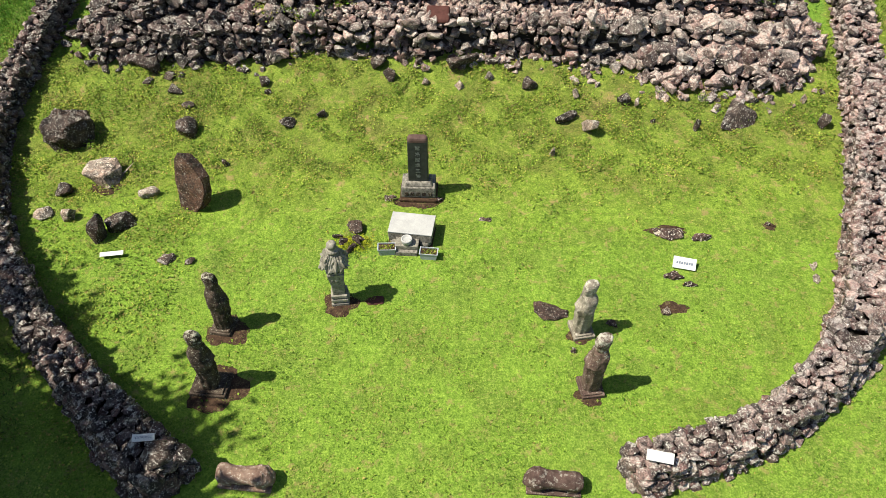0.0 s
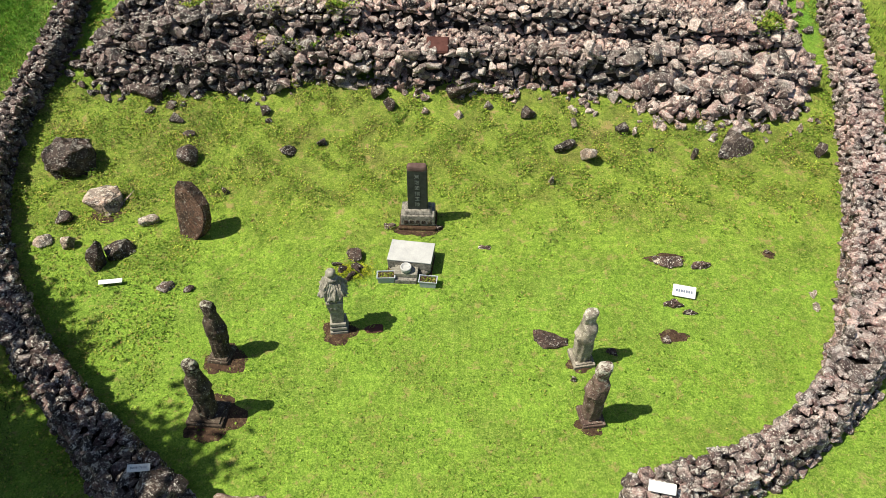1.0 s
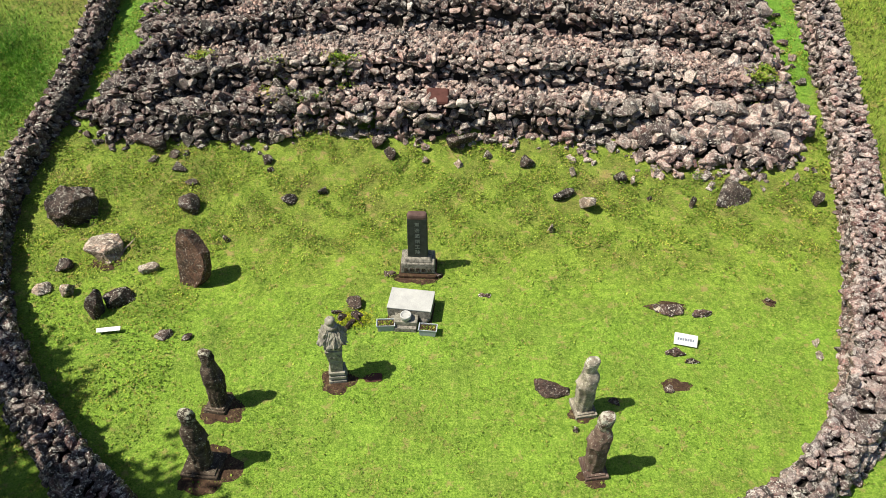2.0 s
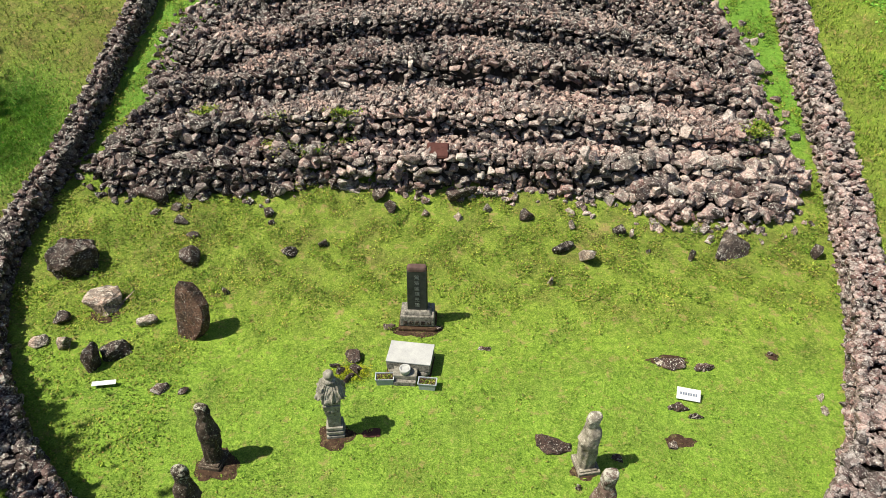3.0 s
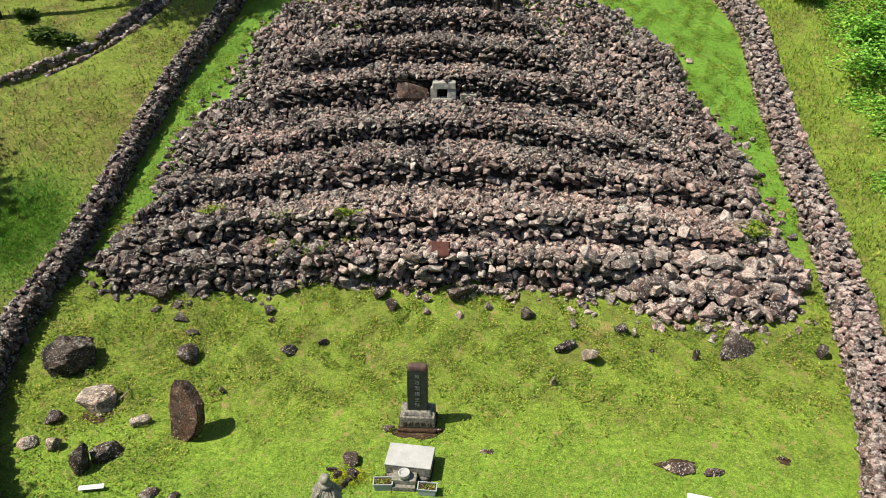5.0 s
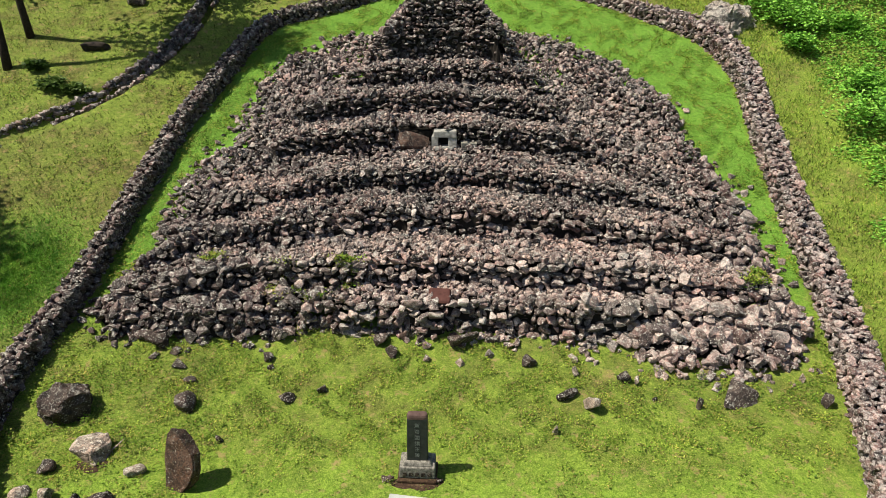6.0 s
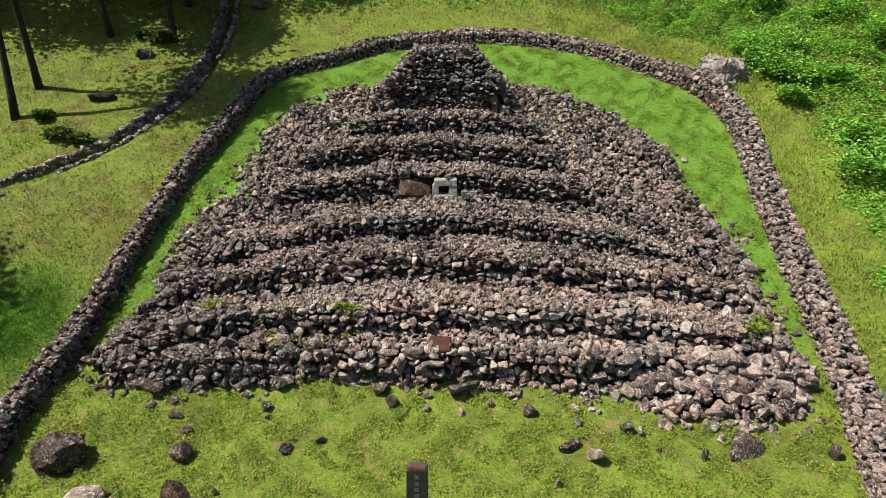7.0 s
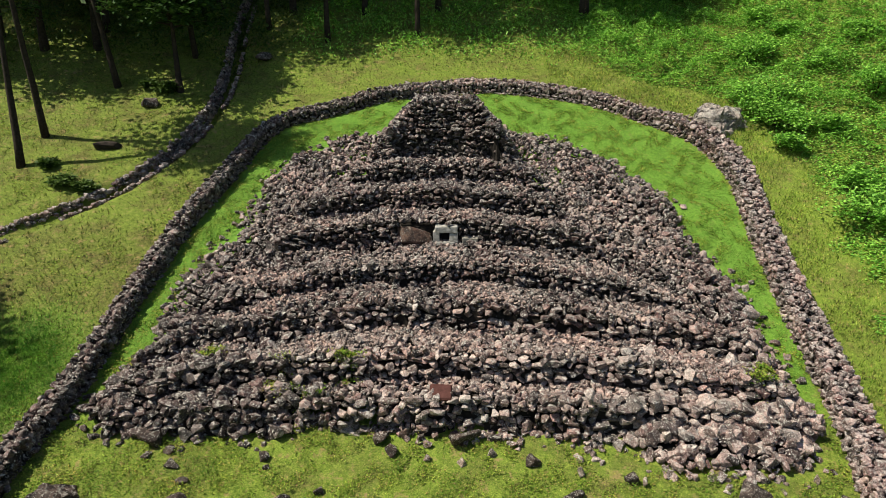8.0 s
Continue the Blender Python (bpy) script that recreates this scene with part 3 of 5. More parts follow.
def block(bm, size, at=(0, 0, 0), bevel=0.02, taper=1.0, turn=0.0):
    """A worn bevelled block, its foot centred at at; taper narrows its top."""
    r = bmesh.ops.create_cube(bm, size=1.0)
    vs = r["verts"]
    for v in vs:
        k = taper if v.co.z > 0 else 1.0
        v.co = Vector((v.co.x * size[0] * k, v.co.y * size[1] * k, (v.co.z + 0.5) * size[2]))
    m = Matrix.Translation(at) @ Matrix.Rotation(turn, 4, "Z")
    bmesh.ops.transform(bm, matrix=m, verts=vs)
    if bevel:
        es = list({e for v in vs for e in v.link_edges})
        bmesh.ops.bevel(bm, geom=es, offset=bevel, segments=2, affect="EDGES", profile=0.6)


def rings(bm, sections, sides=20, power=2.4):
    """A closed body from sections (z, half width, half depth, x shift, y shift)."""
    loops = []
    for z, a, b, dx, dy in sections:
        loop = []
        for i in range(sides):
            t = 2 * math.pi * i / sides
            c, q = math.cos(t), math.sin(t)
            x = math.copysign(abs(c) ** (2 / power), c) * a + dx
            y = math.copysign(abs(q) ** (2 / power), q) * b + dy
            loop.append(bm.verts.new((x, y, z)))
        loops.append(loop)
    for l0, l1 in zip(loops[:-1], loops[1:]):
        for i in range(sides):
            j = (i + 1) % sides
            bm.faces.new((l0[i], l0[j], l1[j], l1[i]))
    bm.faces.new(loops[0][::-1])
    bm.faces.new(loops[-1])


def weather(bm, amount, scale, seed):
    for v in bm.verts:
        v.co += noise.noise_vector(v.co * scale + Vector((seed, seed * 1.7, 0))) * amount


def ground_at(x, y):
    return float(ground_z(np.array(x), np.array(y)))


def solid_mat(name, dark, light, scale=9.0, rough=0.8, rel=0.4, spots=None):
    m, nt, b = shader(name, rough)
    col = ramp(nt, noise_node(nt, scale, 6, 0.65), [(0.3, dark), (0.7, light)])
    grain = ramp(nt, noise_node(nt, 60, 3), [(0.3, (0.85, 0.85, 0.85)), (0.7, (1.12, 1.12, 1.12))])
    col = mix(nt, 1.0, col, grain, "MULTIPLY")
    if spots:
        mask = ramp(nt, noise_node(nt, 9, 7, 0.78), [(0.54, (0, 0, 0)), (0.64, (0.8, 0.8, 0.8))])
        col = mix(nt, mask, col, spots)
    nt.links.new(col, b.inputs["Base Color"])
    bump(nt, b, noise_node(nt, 30, 5), rel, 0.015)
    return m




def statue_mat(name, dark, light, lichen):
    """Carved stone, flecked all over and crusted with lichen on the head."""
    m, nt, b = shader(name, 0.9)
    col = ramp(nt, noise_node(nt, 4.0, 7, 0.7), [(0.34, dark), (0.66, light)])
    grain = ramp(nt, noise_node(nt, 50, 4, 0.7), [(0.36, (0.7, 0.7, 0.7)), (0.64, (1.3, 1.3, 1.3))])
    col = mix(nt, 1.0, col, grain, "MULTIPLY")
    co = nt.nodes.new("ShaderNodeTexCoord")
    xyz = nt.nodes.new("ShaderNodeSeparateXYZ")
    nt.links.new(co.outputs["Object"], xyz.inputs[0])
    up = nt.nodes.new("ShaderNodeMapRange")
    up.inputs["From Min"].default_value, up.inputs["From Max"].default_value = 1.45, 1.95
    up.inputs["To Min"].default_value, up.inputs["To Max"].default_value = -0.03, 0.09
    nt.links.new(xyz.outputs["Z"], up.inputs["Value"])
    add = nt.nodes.new("ShaderNodeMath")
    nt.links.new(noise_node(nt, 8, 7, 0.8), add.inputs[0])
    nt.links.new(up.outputs[0], add.inputs[1])
    crust = ramp(nt, add.outputs[0], [(0.56, (0, 0, 0)), (0.63, (0.85, 0.85, 0.85))])
    col = mix(nt, crust, col, lichen)
    fleck = ramp(nt, noise_node(nt, 24, 3, 0.6), [(0.63, (0, 0, 0)), (0.66, (0.7, 0.7, 0.7))])
    col = mix(nt, fleck, col, lichen)
    nt.links.new(col, b.inputs["Base Color"])
    bump(nt, b, noise_node(nt, 16, 7, 0.7), 0.8, 0.03)
    return m


M_STATUE = statue_mat("old_carved_stone", (0.018, 0.013, 0.010), (0.095, 0.072, 0.056), (0.40, 0.385, 0.31))
M_STATUE_PALE = statue_mat("pale_carved_stone", (0.09, 0.076, 0.062), (0.34, 0.305, 0.25), (0.50, 0.48, 0.41))
M_STATUE_BROWN = statue_mat("brown_carved_stone", (0.055, 0.034, 0.029), (0.15, 0.105, 0.085), (0.40, 0.385, 0.33))
M_BEAST = solid_mat("reddish_carved_stone", (0.10, 0.06, 0.048), (0.24, 0.17, 0.135), 4.5, 0.9, 0.6, (0.48, 0.44, 0.38))
M_BEAST_DARK = solid_mat("maroon_carved_stone", (0.04, 0.024, 0.021), (0.10, 0.065, 0.055), 5.0, 0.9, 0.6, (0.34, 0.31, 0.27))
M_SLATE = solid_mat("black_slate", (0.018, 0.022, 0.02), (0.045, 0.05, 0.046), 5.0, 0.5, 0.2)
M_SLATE_CAP = solid_mat("maroon_slate_edge", (0.06, 0.035, 0.032), (0.11, 0.07, 0.062), 7.0, 0.8, 0.3)
M_GRANITE = solid_mat("pale_granite", (0.30, 0.30, 0.302), (0.40, 0.40, 0.392), 3.0, 0.7, 0.15)
M_GRANITE_OLD = solid_mat("stained_granite", (0.035, 0.032, 0.028), (0.30, 0.28, 0.245), 13.0, 0.85, 0.5)
M_DRESSED = solid_mat("dressed_grey_stone", (0.13, 0.125, 0.115), (0.46, 0.44, 0.405), 8.0, 0.85, 0.6)
M_LANTERN = solid_mat("lantern_granite", (0.10, 0.094, 0.078), (0.34, 0.318, 0.27), 7.0, 0.9, 0.9, (0.055, 0.05, 0.045))
M_SOIL = solid_mat("bare_soil", (0.014, 0.008, 0.006), (0.075, 0.043, 0.027), 14.0, 0.95, 1.0, (0.15, 0.115, 0.06))
M_PLANTER = solid_mat("grey_planter", (0.27, 0.30, 0.33), (0.36, 0.39, 0.42), 6.0, 0.6, 0.1)
M_WHITE = solid_mat("white_board", (0.48, 0.485, 0.485), (0.55, 0.55, 0.545), 3.0, 0.5, 0.05)
M_INK = solid_mat("blue_black_ink", (0.015, 0.03, 0.08), (0.02, 0.04, 0.10), 8.0, 0.6, 0.05)
M_GREY_INK = solid_mat("faded_ink", (0.10, 0.12, 0.17), (0.15, 0.17, 0.22), 8.0, 0.7, 0.05)
M_PALE_INK = solid_mat("pale_carving", (0.10, 0.115, 0.105), (0.15, 0.165, 0.15), 8.0, 0.8, 0.1)
M_METAL = solid_mat("galvanised_post", (0.35, 0.36, 0.37), (0.45, 0.46, 0.47), 9.0, 0.45, 0.1)
M_BARK = solid_mat("pine_bark", (0.014, 0.011, 0.009), (0.05, 0.037, 0.029), 7.0, 0.95, 1.0)
M_RED_SLAB = solid_mat("maroon_slab", (0.05, 0.018, 0.015), (0.095, 0.038, 0.032), 6.0, 0.8, 0.3)
M_FLAT = stone_mat("worn_flat_stone", "object", [(0.05, 0.032, 0.027), (0.095, 0.066, 0.054)], 0.6, (0.42, 0.37, 0.30))
M_FLAT_DARK = stone_mat("dark_sunk_stone", "object", [(0.040, 0.026, 0.021), (0.048, 0.03, 0.025)], 0.3, (0.2, 0.16, 0.13))
# near black, painted in place of the shade inside openings
M_BLACK = solid_mat("opening_shade_black", (0.01, 0.009, 0.008), (0.016, 0.014, 0.012), 6.0, 1.0, 0.1)


def rock(name, seed, at, size, material, label, turn=0.0, tilt=(0, 0), group="", sink=0.25, cuts=18, boxy=3.2, rough=0.05, rounds=1):
    """A boulder of its own shape, part sunk into the turf."""
    v, f = rock_proto(seed, cuts, boxy, rounds)
    bm = bmesh.new()
    vs = [bm.verts.new(p * np.array(size)) for p in v]
    for t in f:
        bm.faces.new([vs[i] for i in t])
    weather(bm, rough * min(size), 3.5 / max(size), seed)
    if rough > 0.1:
        weather(bm, rough * 0.5 * min(size), 10 / max(size), seed + 5)
    ob = part(name, bm, material)
    x, y = at
    ob.matrix_basis = pose(x, y, ground_at(x, y) + size[2] * (0.5 - sink), tilt[0], tilt[1], turn)
    return tagged(ob, label, "rock", group)


# ---- the lawn: standing stones, altar and signs ----
def build_stele():
    x, y = -0.66, 13.95
    ob = tagged(new("gravestone"), "black slate gravestone with carved characters on a stained stone pedestal", "gravestone")
    ob.matrix_basis = pose(x, y, ground_at(x, y) - 0.03, 0, 0, -2)
    bm = bmesh.new()
    block(bm, (1.04, 0.76, 0.14), (0, -0.02, 0), 0.04)
    weather(bm, 0.02, 3, 1)
    part("plinth", bm, M_SOIL, ob, "earth-stained lower plinth")
    bm = bmesh.new()
    block(bm, (0.94, 0.62, 0.34), (0, 0, 0.15), 0.03, 0.97)
    part("pedestal", bm, M_GRANITE_OLD, ob, "stained granite pedestal with carved panel")
    bm = bmesh.new()
    for i in range(5):
        block(bm, (0.12, 0.02, 0.12), (-0.32 + 0.16 * i, -0.31, 0.22), 0.008, 0.8)
    part("carved_panel", bm, M_STATUE, ob, "dark carved relief")
    bm = bmesh.new()
    block(bm, (0.80, 0.50, 0.10), (0, 0, 0.49), 0.03, 0.82)
    part("pedestal_top", bm, M_GRANITE_OLD, ob, "lichened sloping top")
    bm = bmesh.new()
    block(bm, (0.54, 0.24, 1.33), (0, 0, 0.57), 0.02, 0.97)
    part("shaft", bm, M_SLATE, ob, "black slate shaft")
    bm = bmesh.new()
    rings(bm, [(1.89, 0.265, 0.12, 0, 0), (1.95, 0.262, 0.118, 0, 0), (2.0, 0.24, 0.10, 0, 0), (2.02, 0.18, 0.07, 0, 0)], 24, 5)
    part("crown", bm, M_SLATE_CAP, ob, "maroon weathered rounded top")
    for i, ch in enumerate("\u99d5\u6d1b\u570b\u8b93\u738b\u9675"):
        cu = bpy.data.curves.new("character", "FONT")
        cu.body, cu.size, cu.align_x, cu.extrude = ch, 0.145, "CENTER", 0.003
        cu.materials.append(M_PALE_INK)
        t = new("character", cu)
        t.parent = ob
        t.matrix_basis = pose(0, -0.124, 1.66 - 0.19 * i, 90)


def build_altar():
    x, y = -0.80, 12.38
    ob = tagged(new("offering_altar"), "pale granite offering table with stained sides on round feet", "altar")
    ob.matrix_basis = pose(x, y, ground_at(x, y), 0, 0, -8)
    bm = bmesh.new()
    block(bm, (1.14, 0.74, 0.04), (0, 0, 0.40), 0.012)
    part("slab", bm, M_GRANITE, ob, "smooth pale granite top")
    bm = bmesh.new()
    block(bm, (1.13, 0.73, 0.25), (0, 0, 0.15), 0.03)
    weather(bm, 0.012, 5, 2)
    part("body", bm, M_GRANITE_OLD, ob, "granite block with black water stains")
    for sx in (-0.38, 0.38):
        for sy in (-0.24, 0.24):
            bm = bmesh.new()
            rings(bm, [(-0.05, 0.12, 0.12, 0, 0), (0.04, 0.17, 0.17, 0, 0), (0.09, 0.175, 0.175, 0, 0), (0.16, 0.13, 0.13, 0, 0)], 16, 2)
            f = part("foot", bm, M_GRANITE_OLD, ob, smooth=True)
            f.matrix_basis = pose(sx, sy, 0)
    bm = bmesh.new()
    block(bm, (1.16, 0.74, 0.05), (0, 0, -0.03), 0.02)
    part("footing", bm, M_SOIL, ob, "bare earth footing")
    st = tagged(new("incense_stand"), "small stepped granite stand with a round incense bowl", "incense stand")
    sx, sy = -0.92, 11.86
    st.matrix_basis = pose(sx, sy, ground_at(sx, sy) - 0.03, 0, 0, -4)
    bm = bmesh.new()
    block(bm, (0.56, 0.42, 0.16), (0, 0, 0), 0.02)
    part("base", bm, M_GRANITE_OLD, st)
    bm = bmesh.new()
    block(bm, (0.60, 0.34, 0.14), (0, 0.05, 0.16), 0.02)
    part("block", bm, M_LANTERN, st)
    bm = bmesh.new()
    rings(bm, [(0.30, 0.10, 0.10, 0, 0), (0.33, 0.13, 0.13, 0, 0), (0.43, 0.145, 0.145, 0, 0), (0.46, 0.14, 0.14, 0, 0), (0.46, 0.11, 0.11, 0, 0), (0.40, 0.10, 0.10, 0, 0)], 24, 2)
    part("bowl", bm, M_GRANITE, st, "round pale stone bowl", True)
    bm = bmesh.new()
    rings(bm, [(0.405, 0.095, 0.095, 0, 0), (0.425, 0.09, 0.09, 0, 0)], 20, 2)
    part("ash", bm, M_GRANITE, st, "grey ash")


def build_planters():
    rng = np.random.default_rng(3)
    for x, y, r in ((-1.43, 11.78, 2), (-0.36, 11.62, -6)):
        ob = tagged(new("planter_box"), "grey plastic planter box with sparse green seedlings", "planter", "planters before the altar")
        ob.matrix_basis = pose(x, y, ground_at(x, y), 0, 0, r)
        bm = bmesh.new()
        w, d, h = 0.44, 0.24, 0.2
        r0 = [bm.verts.new((sx * w * k / 2, sy * d * k / 2, z)) for z, k in ((0, 0.88), (h, 1.0), (h, 1.08), (h + 0.025, 1.08), (h + 0.025, 0.96), (h - 0.04, 0.94)) for sx, sy in ((-1, -1), (1, -1), (1, 1), (-1, 1))]
        for i in range(5):
            for j in range(4):
                bm.faces.new((r0[4 * i + j], r0[4 * i + (j + 1) % 4], r0[4 * i + 4 + (j + 1) % 4], r0[4 * i + 4 + j]))
        bm.faces.new(r0[3::-1])
        part("tub", bm, M_PLANTER, ob, "ribbed grey plastic tub")
        bm = bmesh.new()
        block(bm, (w * 0.93, d * 0.93, 0.02), (0, 0, h - 0.03), 0)
        part("soil", bm, M_SOIL, ob, "brown potting soil")
        n = 90
        p = np.stack([rng.uniform(-0.19, 0.19, n), rng.uniform(-0.09, 0.09, n), np.full(n, h - 0.01)], 1)
        pl = new("seedlings", leaf_mesh("seedlings", p, 0.03, 0.06, 0.02, 0.04, 0.2, 1.2, M_CLOVER, 5))
        pl.parent = ob
        tagged(pl, "small yellow-green seedlings", kind="stuff")


def leaf_mesh(name, pts, l0, l1, w0, w1, e0, e1, material, seed, lean=None):
    """Small pointed leaves, one diamond each, at pts."""
    rng = np.random.default_rng(seed)
    n = len(pts)
    az, el = rng.uniform(0, 2 * math.pi, n), rng.uniform(e0, e1, n)
    L, W = rng.uniform(l0, l1, n), rng.uniform(w0, w1, n)
    d = np.stack([np.cos(az) * np.cos(el), np.sin(az) * np.cos(el), np.sin(el)], 1)
    side = np.stack([-np.sin(az), np.cos(az), np.zeros(n)], 1)
    roll = rng.normal(0, 0.5, n)
    up = np.cross(d, side)
    side = side * np.cos(roll)[:, None] + up * np.sin(roll)[:, None]
    v = np.empty((n, 4, 3))
    v[:, 0] = pts
    v[:, 1] = pts + d * (L * 0.5)[:, None] + side * (W / 2)[:, None]
    v[:, 2] = pts + d * L[:, None]
    v[:, 3] = pts + d * (L * 0.5)[:, None] - side * (W / 2)[:, None]
    return mesh_from(name, v.reshape(-1, 3), np.arange(4 * n).reshape(n, 4), material)


def build_lantern():
    x, y = -2.46, 10.22
    ob = tagged(new("stone_lantern"), "weathered grey stone lantern with a shaggy thatch-like roof", "stone lantern")
    ob.matrix_basis = pose(x, y, ground_at(x, y) - 0.02, 0, 0, 6) @ Matrix.Diagonal((0.95, 0.95, 0.95, 1))
    for w, d, h, z in ((0.44, 0.40, 0.13, 0.0), (0.36, 0.32, 0.05, 0.13), (0.42, 0.38, 0.10, 0.18), (0.34, 0.30, 0.05, 0.28), (0.40, 0.36, 0.09, 0.33)):
        bm = bmesh.new()
        block(bm, (w, d, h), (0, 0, z), 0.015)
        weather(bm, 0.012, 5, z * 9)
        part("base_step", bm, M_LANTERN, ob)
    bm = bmesh.new()
    block(bm, (0.30, 0.27, 0.40), (0, 0, 0.42), 0.025, 1.04)
    weather(bm, 0.012, 5, 4)
    part("shaft", bm, M_LANTERN, ob)
    bm = bmesh.new()
    block(bm, (0.33, 0.30, 0.40), (0, 0, 0.82), 0.025, 1.28)
    weather(bm, 0.012, 5, 5)
    body = part("carved_body", bm, M_LANTERN, ob, "square flaring body with worn carving")
    bm = bmesh.new()
    for i in range(3):
        block(bm, (0.07, 0.02, 0.09 - 0.02 * (i % 2)), (-0.10 + 0.10 * i, -0.175, 0.95 + 0.015 * i), 0.008, 0.7)
    part("worn_relief", bm, M_LANTERN, body)
    bm = bmesh.new()
    block(bm, (0.38, 0.34, 0.26), (0, 0, 1.22), 0.02, 0.96)
    box = part("fire_box", bm, M_LANTERN, ob)
    # no hole is cut: a black panel paints the shade in the opening
    bm = bmesh.new()
    block(bm, (0.17, 0.04, 0.15), (0, -0.165, 1.29), 0.0)
    part("opening", bm, M_BLACK, box, "black panel standing for the shade in the square opening")
    bm = bmesh.new()
    rings(bm, [(1.44, 0.20, 0.19, 0, 0), (1.43, 0.33, 0.30, 0, 0), (1.47, 0.345, 0.31, 0, 0), (1.53, 0.315, 0.285, 0, 0), (1.61, 0.275, 0.25, 0, 0), (1.72, 0.225, 0.21, 0, 0), (1.83, 0.18, 0.17, 0, 0), (1.91, 0.135, 0.13, 0, 0), (1.94, 0.08, 0.08, 0, 0)], 96, 2.9)
    for v in bm.verts:
        t = math.atan2(v.co.y, v.co.x)
        r = math.hypot(v.co.x, v.co.y)
        low = max(0.0, (1.7 - v.co.z) / 0.27)
        k = 1 + 0.07 * math.sin(t * 23 + 2 * math.sin(v.co.z * 9)) + 0.10 * low * max(0, math.cos(4 * (t - 0.785))) ** 3
        v.co.x, v.co.y = v.co.x * k, v.co.y * k
        # corners of the eaves turn up, the edge between them is ragged
        if r > 0.24:
            v.co.z += 0.09 * max(0, math.cos(4 * (t - 0.785))) ** 2 + 0.03 * math.sin(t * 13)
    weather(bm, 0.045, 7, 6)
    part("roof", bm, M_LANTERN, ob, "shaggy grooved roof stone with upturned corners")
    bm = bmesh.new()
    rings(bm, [(1.90, 0.15, 0.15, 0, 0), (1.95, 0.16, 0.16, 0, 0), (1.97, 0.10, 0.10, 0, 0), (2.02, 0.10, 0.10, 0, 0), (2.07, 0.125, 0.125, 0, 0), (2.14, 0.12, 0.12, 0, 0), (2.20, 0.06, 0.06, 0, 0)], 18, 2)
    weather(bm, 0.012, 8, 3)
    part("finial", bm, M_LANTERN, ob, "ringed knob", True)


def carved_official(name, at, turn, tall, material, label, seed, lean=0.0, plinth=(0.54, 0.5)):
    """A robed stone figure, one plain mesh with its plinth: slab-like robe, sloping shoulders, joined sleeves, bowed capped head."""
    bm = bmesh.new()
    k = tall / 2.0
    s = [(0.10, 0.215, 0.18, 0, 0.0), (0.22, 0.225, 0.19, 0, 0), (0.45, 0.215, 0.18, 0, 0), (0.70, 0.212, 0.178, 0, 0), (0.88, 0.215, 0.18, 0, -0.005), (1.00, 0.225, 0.185, 0, -0.01),
         (1.12, 0.236, 0.188, 0, -0.01), (1.24, 0.242, 0.186, 0, 0), (1.34, 0.238, 0.18, 0, 0.01), (1.43, 0.218, 0.172, 0, 0.01), (1.51, 0.178, 0.155, 0, 0), (1.57, 0.142, 0.138, 0, -0.01), (1.62, 0.130, 0.135, 0, -0.025),
         (1.69, 0.132, 0.142, 0, -0.03), (1.78, 0.136, 0.146, 0, -0.03), (1.84, 0.142, 0.150, 0, -0.025), (1.90, 0.140, 0.148, 0, -0.015), (1.96, 0.124, 0.132, 0, -0.005), (1.99, 0.09, 0.10, 0, 0.0), (2.0, 0.04, 0.05, 0, 0.0)]
    rings(bm, [(z * k, a * 0.86, b * 0.98, dx, dy) for z, a, b, dx, dy in s], 32, 2.9)
    bmesh.ops.subdivide_edges(bm, edges=bm.edges[:], cuts=1, use_grid_fill=True)
    for v in bm.verts:
        z, ax = v.co.z / k, abs(v.co.x)
        if v.co.y < -0.02:
            # forearms meet before the chest; the sleeves hang below them in two broad folds
            v.co.y -= 0.085 * math.exp(-((z - 1.12) / 0.09) ** 2) * max(0, math.cos(ax / 0.24 * 1.5))
            if 0.50 < z < 1.08:
                v.co.y -= 0.05 * math.exp(-((ax - 0.11) / 0.045) ** 2) * min(1, (z - 0.5) / 0.15)
            # nose, brow and the hollow under the chin
            v.co.y -= 0.035 * math.exp(-((z - 1.70) / 0.05) ** 2 - (ax / 0.03) ** 2) + 0.02 * math.exp(-((z - 1.79) / 0.025) ** 2)
            v.co.y += 0.03 * math.exp(-((z - 1.575) / 0.03) ** 2)
        if z < 0.95:
            t = math.atan2(v.co.y, v.co.x)
            fold = 1 + 0.035 * math.sin(t * 10) * min(1, (0.95 - z) / 0.3)
            v.co.x, v.co.y = v.co.x * fold, v.co.y * fold
        if 0.55 < z < 1.3 and ax > 0.17:
            v.co.x += math.copysign(0.025 * math.exp(-((z - 1.0) / 0.2) ** 2), v.co.x)
    weather(bm, 0.022, 3.0, seed)
    weather(bm, 0.014, 11.0, seed + 3)
    block(bm, (plinth[0], plinth[1], 0.14), (0, 0.02, -0.02), 0.02)
    block(bm, (plinth[0] * 0.86, plinth[1] * 0.8, 0.06), (0, 0, 0.10), 0.015)
    ob = part(name, bm, material)
    x, y = at
    ob.matrix_basis = pose(x, y, ground_at(x, y), 0, lean, turn)
    return tagged(ob, label, "statue", "carved stone officials")


